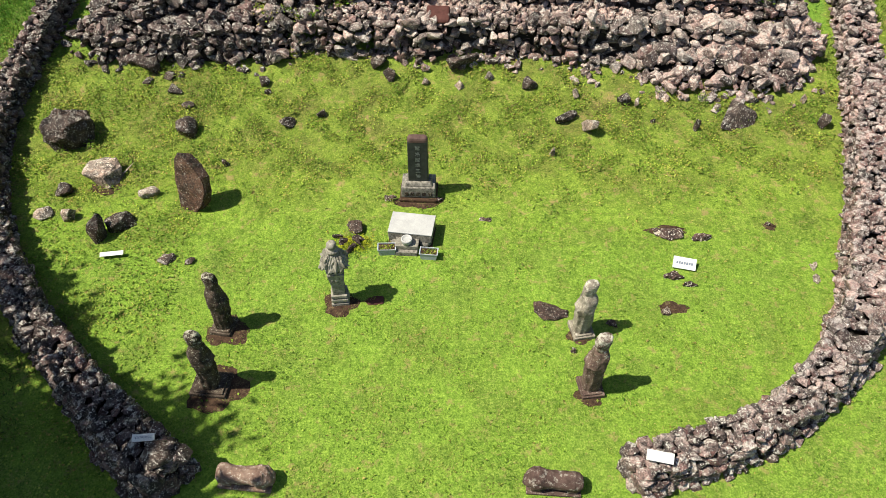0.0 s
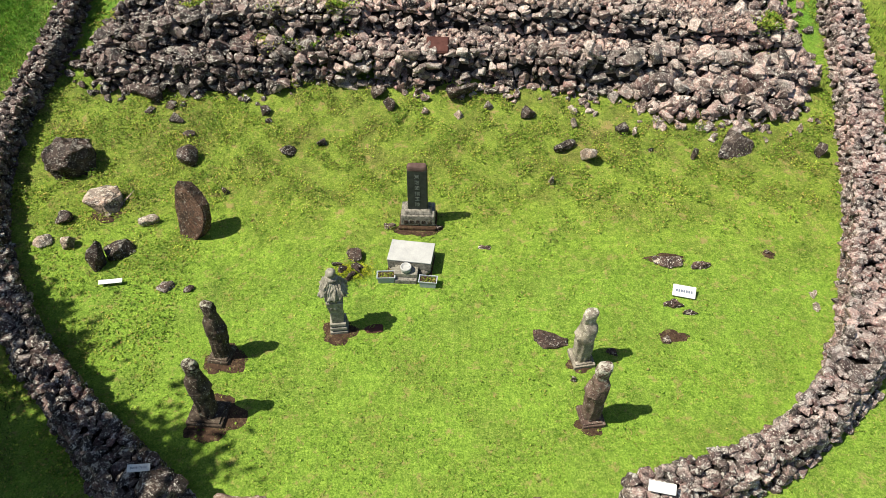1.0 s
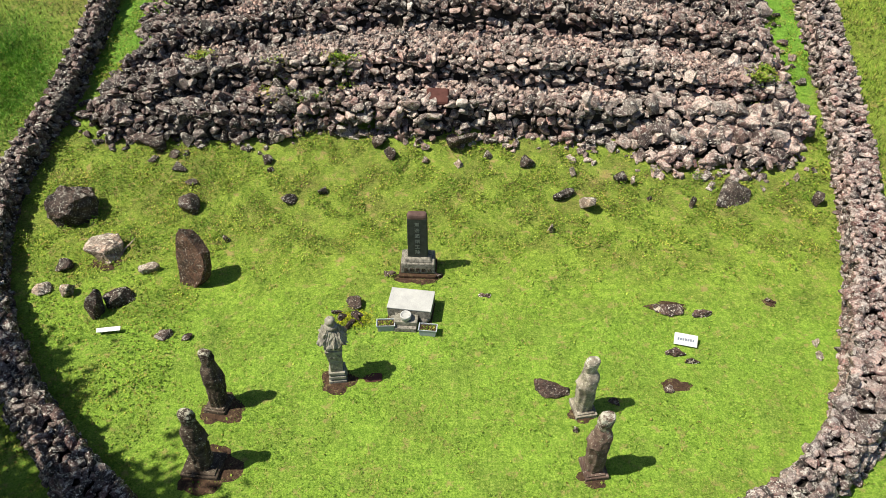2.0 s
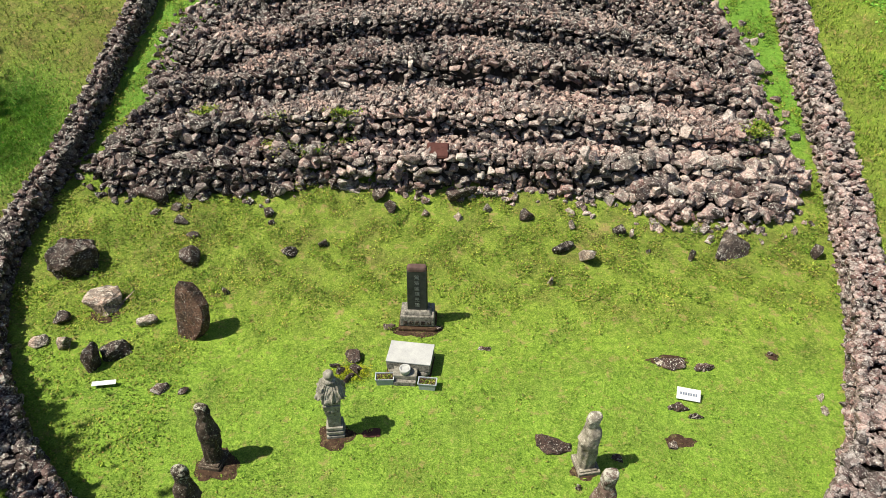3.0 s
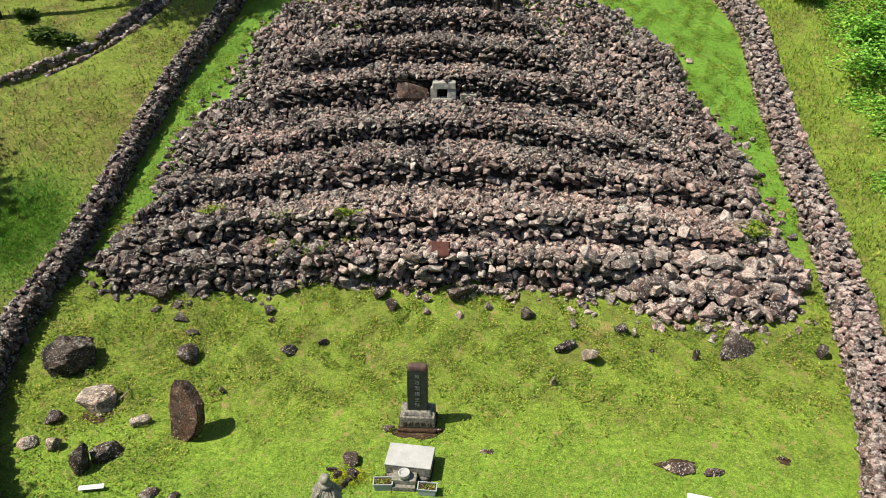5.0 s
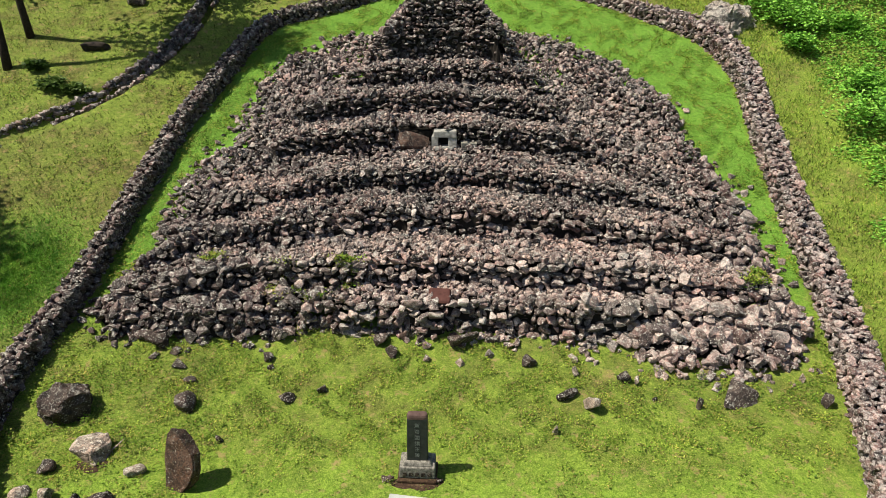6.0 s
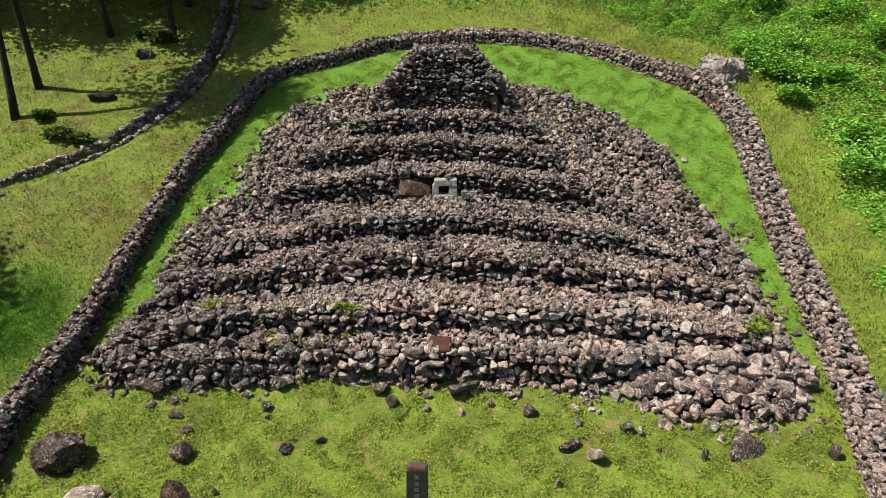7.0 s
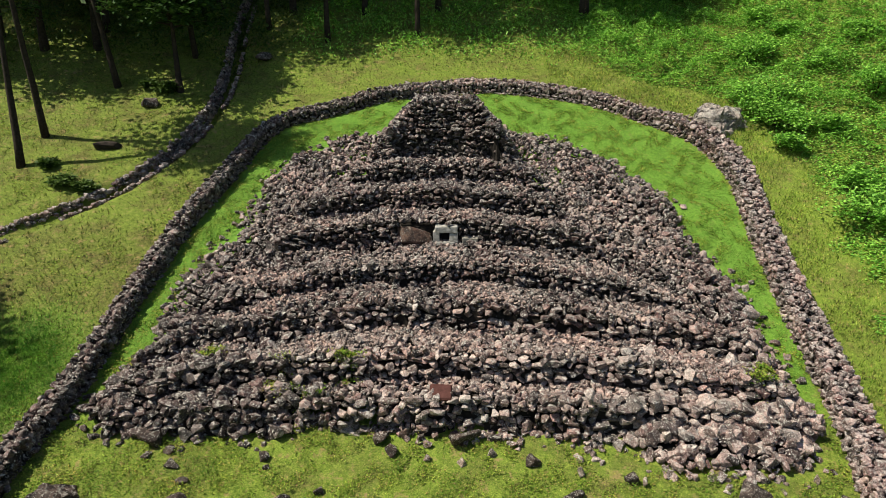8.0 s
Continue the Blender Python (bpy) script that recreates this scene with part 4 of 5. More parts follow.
def stone_beast(at, turn, material, label, seed):
    """A lying beast worn almost smooth, one plain mesh: barrel body, broad maned head, stub legs, thin slab."""
    bm = bmesh.new()
    s = [(-0.56, 0.05, 0.06, 0, 0.25), (-0.54, 0.13, 0.13, 0, 0.25), (-0.48, 0.18, 0.175, 0, 0.26), (-0.38, 0.198, 0.19, 0, 0.27), (-0.20, 0.178, 0.175, 0, 0.275), (0.0, 0.17, 0.17, 0, 0.28),
         (0.15, 0.178, 0.18, 0, 0.29), (0.24, 0.20, 0.20, 0, 0.30), (0.32, 0.215, 0.21, 0, 0.31), (0.42, 0.21, 0.205, 0, 0.31), (0.50, 0.175, 0.175, 0, 0.29), (0.56, 0.13, 0.13, 0, 0.26), (0.60, 0.07, 0.07, 0, 0.24)]
    rings(bm, s, 26, 2.2)
    bmesh.ops.subdivide_edges(bm, edges=bm.edges[:], cuts=1, use_grid_fill=True)
    for v in bm.verts:
        t = math.atan2(v.co.y - 0.29, v.co.x)
        if v.co.z > 0.2:
            curl = 1 + 0.06 * math.sin(t * 8 + 5 * v.co.z) * math.sin(v.co.z * 26)
            v.co.x *= curl
            v.co.y = 0.29 + (v.co.y - 0.29) * curl
        if abs(v.co.z + 0.27 - 0.05 * math.sin(t * 2)) < 0.02:
            v.co.x *= 0.955
            v.co.y = 0.27 + (v.co.y - 0.27) * 0.955
    weather(bm, 0.03, 3.5, seed)
    weather(bm, 0.014, 12.0, seed + 2)
    bmesh.ops.transform(bm, matrix=Matrix(((0, 0, 1, 0), (1, 0, 0, 0), (0, 1, 0, 0), (0, 0, 0, 1))), verts=bm.verts[:])
    for sx in (-0.36, 0.34):
        for sy in (-0.11, 0.11):
            block(bm, (0.22, 0.12, 0.19), (sx, sy, 0.04), 0.04)
    block(bm, (1.06, 0.42, 0.06), (0, 0, 0.0), 0.015)
    ob = part("stone_beast", bm, material)
    x, y = at
    ob.matrix_basis = pose(x, y, ground_at(x, y), 0, 0, turn)
    return tagged(ob, label, "statue", "stone beasts by the gateway")


def sign_board(at, z, size, turn, tilt, label, text="", bars=0, posts=True, roll=0):
    ob = tagged(new("sign_board"), label, "sign", "small notice boards")
    ob.matrix_basis = pose(at[0], at[1], z, 0, 0, turn)
    w, h = size
    bm = bmesh.new()
    block(bm, (w, h, 0.02), (0, 0, 0), 0.006)
    bd = part("board", bm, M_WHITE, ob)
    bd.matrix_basis = pose(0, 0, 0.12 if posts else 0.02, tilt, roll, 0)
    if text:
        cu = bpy.data.curves.new("lettering", "FONT")
        cu.body, cu.size, cu.align_x, cu.align_y, cu.extrude = text, h * 0.36, "CENTER", "CENTER", 0.001
        cu.materials.append(M_INK)
        t = new("lettering", cu)
        t.parent = bd
        t.matrix_basis = pose(0, 0, 0.0225)
    for i in range(bars):
        bm = bmesh.new()
        block(bm, (w * 0.075, h * 0.22, 0.003), (w * (-0.32 + 0.64 * i / (bars - 1)), 0, 0.0205), 0)
        part("lettering_bar", bm, M_GREY_INK, bd)
    if posts:
        for sx in (-0.36, 0.36):
            bm = bmesh.new()
            rings(bm, [(-0.12, 0.014, 0.014, sx * w, 0), (0.12, 0.014, 0.014, sx * w, 0)], 8, 2)
            part("post", bm, M_METAL, ob)


def bare_patch(at, size, seed):
    """A worn patch of earth, raised a little over the turf."""
    rng = np.random.default_rng(seed)
    bm = bmesh.new()
    n, x0, y0 = 26, *at
    rim = []
    ph = rng.uniform(0, 6.28, 3)
    mid = bm.verts.new((x0, y0, ground_at(x0, y0) + 0.035))
    for k, up in ((0.6, 0.035), (1.0, -0.02)):
        loop = []
        for i in range(n):
            t = 2 * math.pi * i / n
            q = k * (1 + 0.13 * math.sin(3 * t + ph[0]) + 0.1 * math.sin(5 * t + ph[1]) + 0.06 * math.sin(9 * t + ph[2]))
            px, py = x0 + size[0] * q * math.cos(t), y0 + size[1] * q * math.sin(t)
            loop.append(bm.verts.new((px, py, ground_at(px, py) + up)))
        rim.append(loop)
    for i in range(n):
        j = (i + 1) % n
        bm.faces.new((mid, rim[0][i], rim[0][j]))
        bm.faces.new((rim[0][i], rim[1][i], rim[1][j], rim[0][j]))
    tagged(part("bare_soil", bm, M_SOIL, None, "", True), "bare trodden brown soil worn into the lawn", "soil", kind="structure")


build_stele()
build_altar()
build_planters()
build_lantern()
carved_official("stone_official", (-5.07, 9.42), 80, 1.84, M_STATUE, "dark weathered stone official standing on a plinth in bare soil", 2, 2)
carved_official("stone_official", (-5.0, 7.86), 84, 1.97, M_STATUE, "dark lichened stone official on a broad double plinth", 5, 0, (0.62, 0.8))
carved_official("stone_official", (3.18, 9.32), -80, 1.84, M_STATUE_PALE, "pale grey stone official with sleeves joined before the chest", 8, 2)
carved_official("stone_official", (3.17, 7.80), -82, 2.06, M_STATUE_BROWN, "tall brownish stone official with lichened head on a plinth", 11, 2)
stone_beast((-3.85, 5.72), -6, M_BEAST, "worn reddish stone beast lying on a slab in the grass", 3)
stone_beast((2.15, 5.62), 176, M_BEAST_DARK, "dark maroon stone beast lying on a thin slab", 9)
bare_patch((-4.98, 9.30), (0.58, 0.48), 1)
bare_patch((-4.90, 7.80), (0.72, 0.70), 2)
bare_patch((-2.46, 10.1), (0.48, 0.42), 3)
bare_patch((3.15, 9.15), (0.36, 0.22), 4)
bare_patch((3.15, 7.62), (0.34, 0.3), 5)
bare_patch((-0.66, 13.75), (0.72, 0.5), 6)
bare_patch((5.9, 12.55), (0.62, 0.2), 7)
bare_patch((5.5, 10.0), (0.42, 0.22), 8)
bare_patch((-9.4, 14.15), (0.5, 0.3), 9)
bare_patch((8.68, 12.7), (0.2, 0.16), 10)
sign_board((-8.4, 11.62), ground_at(-8.4, 11.6), (0.58, 0.12), 8, 22, "pale notice board tilted low over the grass", bars=0)
sign_board((6.05, 11.3), ground_at(6.05, 11.3), (0.56, 0.30), -14, 30, "white notice board with a faded line of writing", bars=7)
sign_board((-5.66, 6.1), 1.05, (0.42, 0.14), 4, 28, "white notice with dark blue lettering lying on the wall", text="\ub4e4\uc5b4\uac00\uc9c0\ub9c8\uc2dc\uc624", posts=False)
sign_board((4.05, 5.75), 0.98, (0.50, 0.2), -12, 30, "blank white notice lying on the end of the wall", posts=False)

# boulders on the lawn
rock("boulder", 41, (-11.0, 16.15), (1.38, 1.25, 1.25), M_BOULDER, "large dark boulder speckled with white lichen", 20, cuts=26, boxy=3.0, rough=0.12, rounds=2)
rock("boulder", 42, (-9.40, 14.60), (1.35, 1.05, 0.60), M_CRUST, "broad low rock crusted with pale lichen", 12, rough=0.14, rounds=2)
def leaning_slab(at, turn):
    """A tall plate of brown rock with a slanting broken top, leaning back."""
    bm = bmesh.new()
    rim = [(-0.34, -0.1), (-0.44, 0.75), (-0.47, 1.45), (-0.30, 1.66), (0.05, 1.46), (0.40, 1.10), (0.52, 0.70), (0.38, 0.25), (0.10, -0.1)]
    front = [bm.verts.new((x, -0.20, z)) for x, z in rim]
    rear = [bm.verts.new((x * 0.8 + 0.10, 0.10 + 0.05 * math.cos(x * 4), z * 0.93)) for x, z in rim]
    bm.faces.new(front)
    bm.faces.new(rear[::-1])
    for a in range(len(rim)):
        c = (a + 1) % len(rim)
        bm.faces.new((front[a], rear[a], rear[c], front[c]))
    bmesh.ops.bevel(bm, geom=bm.edges[:], offset=0.035, segments=2, affect="EDGES")
    bmesh.ops.triangulate(bm, faces=bm.faces[:])
    bmesh.ops.subdivide_edges(bm, edges=bm.edges[:], cuts=2, use_grid_fill=True)
    bmesh.ops.recalc_face_normals(bm, faces=bm.faces[:])
    weather(bm, 0.05, 2.5, 4)
    weather(bm, 0.02, 9, 7)
    ob = part("boulder", bm, M_BROWN_ROCK)
    ob.matrix_basis = pose(at[0], at[1], ground_at(*at), -14, 3, turn)
    tagged(ob, "tall brown slab of rock leaning in the grass", "rock")


leaning_slab((-6.72, 13.45), -22)
rock("boulder", 44, (-7.6, 16.35), (0.62, 0.6, 0.75), M_BOULDER, "small dark upright boulder with lichen", 15)
rock("boulder", 45, (-8.0, 13.9), (0.78, 0.34, 0.36), M_PALE_ROCK, "grey oblong stone lying on its side", 14)
rock("boulder", 46, (-8.95, 12.3), (0.34, 0.5, 0.95), M_BOULDER, "thin dark stone slab standing on edge", -14, (-10, 4), boxy=5.0)
rock("boulder", 47, (-8.5, 12.75), (0.8, 0.5, 0.45), M_BOULDER, "mossy dark hollowed stone", 30)
rock("boulder", 48, (-10.5, 13.95), (0.5, 0.42, 0.42), M_BOULDER, "small dark rounded boulder", 0)
rock("boulder", 49, (-10.75, 13.1), (0.52, 0.42, 0.3), M_PALE_ROCK, "small pale pinkish rock", 24)
rock("boulder", 50, (-10.0, 13.0), (0.34, 0.36, 0.5), M_PALE_ROCK, "narrow grey stone stuck in the ground", -20, (0, 10))
for i, (dx, dy, w, d, h, a) in enumerate([(-0.22, 0.02, 0.34, 0.18, 0.20, 40), (0.10, 0.10, 0.30, 0.20, 0.18, -30), (0.22, -0.08, 0.46, 0.22, 0.22, -38), (-0.02, -0.24, 0.36, 0.16, 0.20, 50), (-0.42, 0.22, 0.34, 0.12, 0.12, 10)]):
    rock("boulder", 510 + i, (-2.32 + dx, 12.1 + dy), (w, d, h), M_FLAT_DARK, "dark jagged root-like stone set in yellow moss", a, (8, 10), "mossy stones in the lawn", cuts=11, boxy=2.4, rough=0.2)
mossy = np.random.default_rng(77).normal(0, 1, (2600, 2)) * np.array([0.22, 0.15]) + np.array([-2.28, 12.06])
tagged(new("moss", leaf_mesh("moss", np.column_stack([mossy, ground_z(mossy[:, 0], mossy[:, 1]) + 0.03]), 0.02, 0.05, 0.015, 0.03, 0.0, 0.9, M_MOSS, 12)), "bright yellow moss between dark stones", "moss", kind="stuff")
rock("boulder", 52, (-2.3, 12.62), (0.52, 0.42, 0.26), M_FLAT_DARK, "dark jagged rock in the lawn", -24, (16, 0), cuts=10, boxy=2.4, rough=0.18)
rock("boulder", 53, (-1.75, 10.2), (0.78, 0.3, 0.07), M_RED_SLAB, "flat maroon stone slab set flush in the lawn", 4, sink=0.3)
rock("boulder", 54, (2.56, 9.9), (0.85, 0.6, 0.22), M_FLAT_DARK, "low dark half-buried rock", -4, sink=0.45, rough=0.2, rounds=2)
rock("boulder", 55, (3.72, 16.9), (0.75, 0.3, 0.34), M_BOULDER, "dark oblong stone on the bank", 32)
rock("boulder", 56, (4.38, 16.5), (0.36, 0.34, 0.78), M_PALE_ROCK, "pale broken pillar stone lying on the bank", 20, (48, 14))
rock("boulder", 57, (8.85, 16.9), (1.35, 1.15, 0.5), M_BOULDER, "flat-faced dark rock with white streaks", 12, (22, 0), cuts=7, boxy=2.2)
rock("boulder", 58, (-5.3, 5.85), (0.75, 0.62, 0.3), M_BOULDER, "large capping boulder on the end of the wall", 30).location.z = 0.98
rock("boulder", 59, (14.9, 37.2), (2.9, 2.4, 2.2), M_GREY_ROCK, "pale rock outcrop beside the wall under shrubs", 20, sink=0.42, cuts=30, rough=0.16, rounds=3)
rock("boulder", 63, (14.2, 38.1), (1.6, 1.3, 1.3), M_GREY_ROCK, "grey rock beside the outcrop above the wall", 50, sink=0.35, cuts=26, rough=0.16, rounds=3)
rock("boulder", 60, (-17.4, 34.9), (1.35, 0.5, 0.5), M_BARK, "brown weathered log-like rock in the meadow", 10)
rock("boulder", 61, (-16.7, 39.0), (1.0, 0.8, 0.8), M_BOULDER, "dark mossy boulder beside the ditch", 10)
rock("boulder", 62, (-11.5, 44.5), (1.2, 0.8, 0.7), M_BOULDER, "dark boulder in the upper meadow", 30)
BANK_ROCKS = [(-1.67, 18.43, 0.39, 0.49), (-0.78, 18.89, 0.22, 0.40), (-0.55, 18.23, 0.25, 0.24), (0.52, 18.10, 0.32, 0.39), (1.45, 18.41, 0.25, 0.35), (2.71, 18.15, 0.46, 0.47), (2.35, 18.72, 0.18, 0.20), (-2.05, 18.98, 0.54, 0.36), (-1.29, 19.19, 0.51, 0.40), (0.49, 18.85, 1.00, 0.64), (1.58, 19.04, 0.47, 0.24), (4.15, 17.75, 0.25, 0.43), (3.17, 15.36, 0.20, 0.36), (5.52, 17.43, 0.39, 0.48), (5.89, 17.32, 0.21, 0.42), (6.34, 16.70, 0.14, 0.19), (7.60, 16.52, 0.31, 0.64), (11.10, 17.55, 0.21, 0.35), (11.45, 16.57, 0.31, 0.53), (11.77, 17.84, 0.21, 0.19)]
BANK_ROCKS_2 = [(-4.67, 16.60, 0.43, 0.34), (-3.68, 16.97, 0.31, 0.30), (-6.23, 15.01, 0.23, 0.29), (-7.81, 17.31, 0.38, 0.27), (-8.29, 17.93, 0.43, 0.23), (-8.60, 18.42, 0.36, 0.28), (-9.26, 18.31, 0.32, 0.12), (-9.28, 18.86, 0.76, 0.68), (-5.58, 18.20, 0.32, 0.39), (-5.42, 17.83, 0.21, 0.23), (-7.0, 11.4, 0.42, 0.2), (-6.4, 11.35, 0.25, 0.18)]
for i, (x, y, w, h) in enumerate(BANK_ROCKS + BANK_ROCKS_2):
    pale = i in (2, 3, 4, 11, 12, 14, 17)
    rock("loose_rock", 200 + i, (x, y + 0.1), (w * 1.1, w * 0.9, h), M_PALE_ROCK if pale else M_BOULDER, "pale angular loose stone on the grassy bank" if pale else "dark angular loose stone on the grassy bank", 37 * i, (8 * math.sin(i), 8 * math.cos(i)), "loose stones before the tomb", cuts=11, boxy=2.6)
FLAT_ROCKS = [(5.88, 12.4, 0.81, 0.36), (6.73, 12.26, 0.52, 0.19), (5.73, 11.0, 0.49, 0.25), (6.06, 10.7, 0.16, 0.30), (5.44, 9.9, 0.51, 0.26), (8.69, 12.7, 0.21, 0.20), (9.32, 11.3, 0.23, 0.19), (9.24, 10.85, 0.19, 0.18), (1.20, 12.95, 0.53, 0.13), (2.95, 8.75, 0.13, 0.11), (3.94, 9.5, 0.26, 0.17), (-1.44, 13.72, 0.34, 0.17), (-0.20, 13.64, 0.39, 0.14)]
for i, (x, y, w, d) in enumerate(FLAT_ROCKS):
    rock("flat_rock", 300 + i, (x, y), (w, d * 1.2, 0.2), M_PALE_ROCK if i in (6, 7) else M_FLAT, "flat stone lying almost flush in the lawn", (-14, 12, 4, 80, -12, 0, 20, 0, -5, 0, 10, 8, 0)[i], group="flat stones in the lawn", sink=0.36, cuts=12, boxy=2.4, rough=0.3, rounds=2)


# ---- trees ----
def crown_points(rng, tips, per, spread):
    out = []
    for c in tips:
        d = rng.normal(size=(per, 3)) * np.array([spread, spread, spread * 0.42])
        out.append(np.array(c) + d)
    return np.concatenate(out)


def tree(seed, tall, girth, low, limbs=15, wide=1.0, leaves=85):
    """Trunk, limbs and a loose layered crown; low is the height of the first limbs."""
    rng = np.random.default_rng(seed)
    ob = tagged(new("pine_tree"), "tall slender pine with dark bark and layered green crown", "tree", "pines on the slope")
    bm = bmesh.new()
    lean = rng.normal(0, 0.3, 2)
    sec, steps = [], 12
    for i in range(steps + 1):
        t = i / steps
        z = -0.4 + t * tall
        r = girth * (1 - 0.8 * t) * (1 + 0.35 * math.exp(-t * 14))
        sec.append((z, r, r, lean[0] * t * t * 2 + 0.1 * math.sin(t * 5 + seed), lean[1] * t * t * 2 + 0.1 * math.cos(t * 4 + seed)))
    rings(bm, sec, 10, 2)
    weather(bm, 0.03, 2.5, seed)
    part("trunk", bm, M_BARK, ob, "dark straight trunk", True)
    tips = []
    for i in range(limbs):
        z = low + (tall - low) * (i / (limbs - 1)) ** 0.9
        a = i * 2.4 + rng.uniform(-0.4, 0.4)
        reach = (1.0 - (z - low) / (tall - low) * 0.7) * rng.uniform(2.2, 3.6) * wide
        t = (z + 0.4) / tall
        cx, cy = lean[0] * t * t * 2, lean[1] * t * t * 2
        tip = (cx + math.cos(a) * reach, cy + math.sin(a) * reach, z + rng.uniform(0.1, 0.6))
        bm = bmesh.new()
        rings(bm, [(0, 0.07, 0.07, 0, 0), (reach * 0.5, 0.045, 0.045, 0, 0.1), (reach, 0.015, 0.015, 0, 0.0)], 6, 2)
        lb = part("limb", bm, M_BARK, ob)
        lb.matrix_basis = Matrix.Translation((cx, cy, z)) @ (Vector(tip) - Vector((cx, cy, z))).to_track_quat("Z", "Y").to_matrix().to_4x4()
        tips += [tip, ((tip[0] + cx) / 2, (tip[1] + cy) / 2, z + 0.4)]
    cr = new("crown", leaf_mesh("crown", crown_points(rng, tips, leaves, 0.7), 0.24, 0.52, 0.14, 0.28, -0.6, 0.7, M_PINE, seed))
    cr.parent = ob
    tagged(cr, "layered dark green foliage with gaps")
    return ob


def stand(proto, x, y, turn, k=1.0, lean=0):
    ob = copy_thing(proto, pose(x, y, ground_at(x, y), 0, lean, 0) @ pose(0, 0, 0, 0, 0, turn) @ Matrix.Diagonal((k, k, k, 1)))
    return ob


PINE_A, PINE_B, PINE_C = tree(1, 18.5, 0.175, 11.5), tree(2, 19.0, 0.17, 12.0), tree(3, 10.5, 0.19, 3.6, 17, 1.0, 95)
PINE_A.matrix_basis = pose(-21.0, 33.1, ground_at(-21.0, 33.1), 0, 1, 20)
PINE_B.matrix_basis = pose(-21.06, 35.7, ground_at(-21.06, 35.7), 0, -9, 90)
PINE_C.matrix_basis = pose(-27.5, 41.5, ground_at(-27.5, 41.5), 0, 2, 0)
BROAD = tree(4, 6.6, 0.2, 3.5, 20, 1.05, 110)
BROAD.matrix_basis = pose(-15.5, 40.8, ground_at(-15.5, 40.8), 0, -3, 0)
tagged(BROAD, "low spreading tree with a flat layered crown")
for i, (x, y) in enumerate([(-19.4, 40.9), (-16.0, 44.7), (-12.1, 48.9), (-7.9, 47.3), (-2.0, 48.2), (9.3, 51.0)]):
    stand((PINE_A, PINE_B, PINE_A)[i % 3], x, y, 70 * i, lean=(-9, -6, -3, 0, 0, 0)[i])
# the wood behind, and the pines beside the enclosure that shade it
rng = np.random.default_rng(21)
for i in range(44):
    x, y = -44 + 2.05 * i + rng.uniform(-1, 1), 53.5 + rng.uniform(-2.0, 9.0)
    stand((PINE_A, PINE_C, PINE_C)[i % 3], x, y + max(0, x - 12) * 0.25, 40 * i, rng.uniform(1.05, 1.5))
for i, (x, y) in enumerate([(-25.5, 45), (-22.5, 45.5), (-29, 46), (-23, 48), (-20, 51), (-33, 43), (-26, 52), (-16.5, 52.5), (-36, 49), (-8, 56), (2, 57), (-3, 60)]):
    stand(PINE_C, x, y, 55 * i, 1.25)
for i, (x, y) in enumerate([(-11.9, 3.0), (-14.6, 5.0), (-12.6, 0.6), (-18.4, 7.0), (-15.8, 3.0), (-21.6, 9.8), (-20.0, 5.6), (-23.6, 13.0), (-24.6, 17.0), (-24.4, 23.2)]):
    stand(PINE_C, x, y, 35 * i)


# ---- grass and leaves ----
def scatter(rng, n, x0, x1, y0, y1):
    return rng.uniform(x0, x1, n), rng.uniform(y0, y1, n)


def settle(x, y, up=0.0):
    return np.stack([x, y, land_z(x, y) + up], 1)


def patchy(x, y, f):
    return 0.5 + 0.25 * (np.sin(x * f + 2 * np.sin(y * f * 0.7)) + np.sin(y * f * 1.3 + 1.7 * np.sin(x * f * 0.6)))


def stuff(name, mesh, label):
    tagged(new(name, mesh), label, "grass", kind="stuff")


rng = np.random.default_rng(31)
x, y = scatter(rng, 560000, -14, 15.5, 3, 41)
ok = (inside(x, y) | ((y < 9) & (distance_to(FOOT_LINE[::6], x, y) > 0.9))) & (tomb_z(x, y) < ground_z(x, y)) & ~((y > 24) & within(OUTLINE_FINE[::4], x, y)) & (rng.random(len(x)) < np.clip(1.25 - np.where((y > 13) & (y < 20), 1.7, 1.1) * patchy(x + 0.7, y, 1.9) * patchy(y, x, 4.3) * 2.2, 0.1, 1))
for sel, nm, mt, lab in ((ok & (y < 20.5), "lawn_grass", M_GRASS, "short bright green lawn grass"), (ok & (y >= 20.5), "lush_grass", M_LUSH, "fresh deep green grass beside and behind the tomb")):
    stuff(nm, leaf_mesh(nm, settle(x[sel], y[sel]), 0.03, 0.085, 0.010, 0.022, 0.1, 0.95, mt, 1), lab)
x, y = scatter(rng, 620000, -14, 14.5, 4.5, 41)
thick = np.clip((y - 13.0) / 3, 0.04, 1.0) * np.where(y > 22, 0.9, 1.0) * np.clip(patchy(x, y, 2.3) * patchy(y, x, 5.1) * 3.2 - 0.3, 0.05, 1) + 0.5 * (x < -6.5) * patchy(x, y, 1.7)
ok = (inside(x, y) | ((y < 9) & (distance_to(FOOT_LINE[::6], x, y) > 0.9))) & (tomb_z(x, y) < ground_z(x, y)) & ~((y > 24) & within(OUTLINE_FINE[::4], x, y)) & (rng.random(len(x)) < thick)
stuff("clover_patches", leaf_mesh("clover_patches", settle(x[ok], y[ok], 0.02) + np.stack([0 * x[ok], 0 * x[ok], rng.uniform(0, 0.22, ok.sum()) * np.clip(patchy(x[ok], y[ok], 3.7) * patchy(y[ok], x[ok], 6.1) * 2.6 - 0.25, 0, 1) * np.clip((y[ok] - 12.5) / 2, 0.15, 1)], 1), 0.035, 0.09, 0.026, 0.06, 0.0, 0.8, M_CLOVER, 2), "patches of broad-leaved clover and weeds in the lawn")
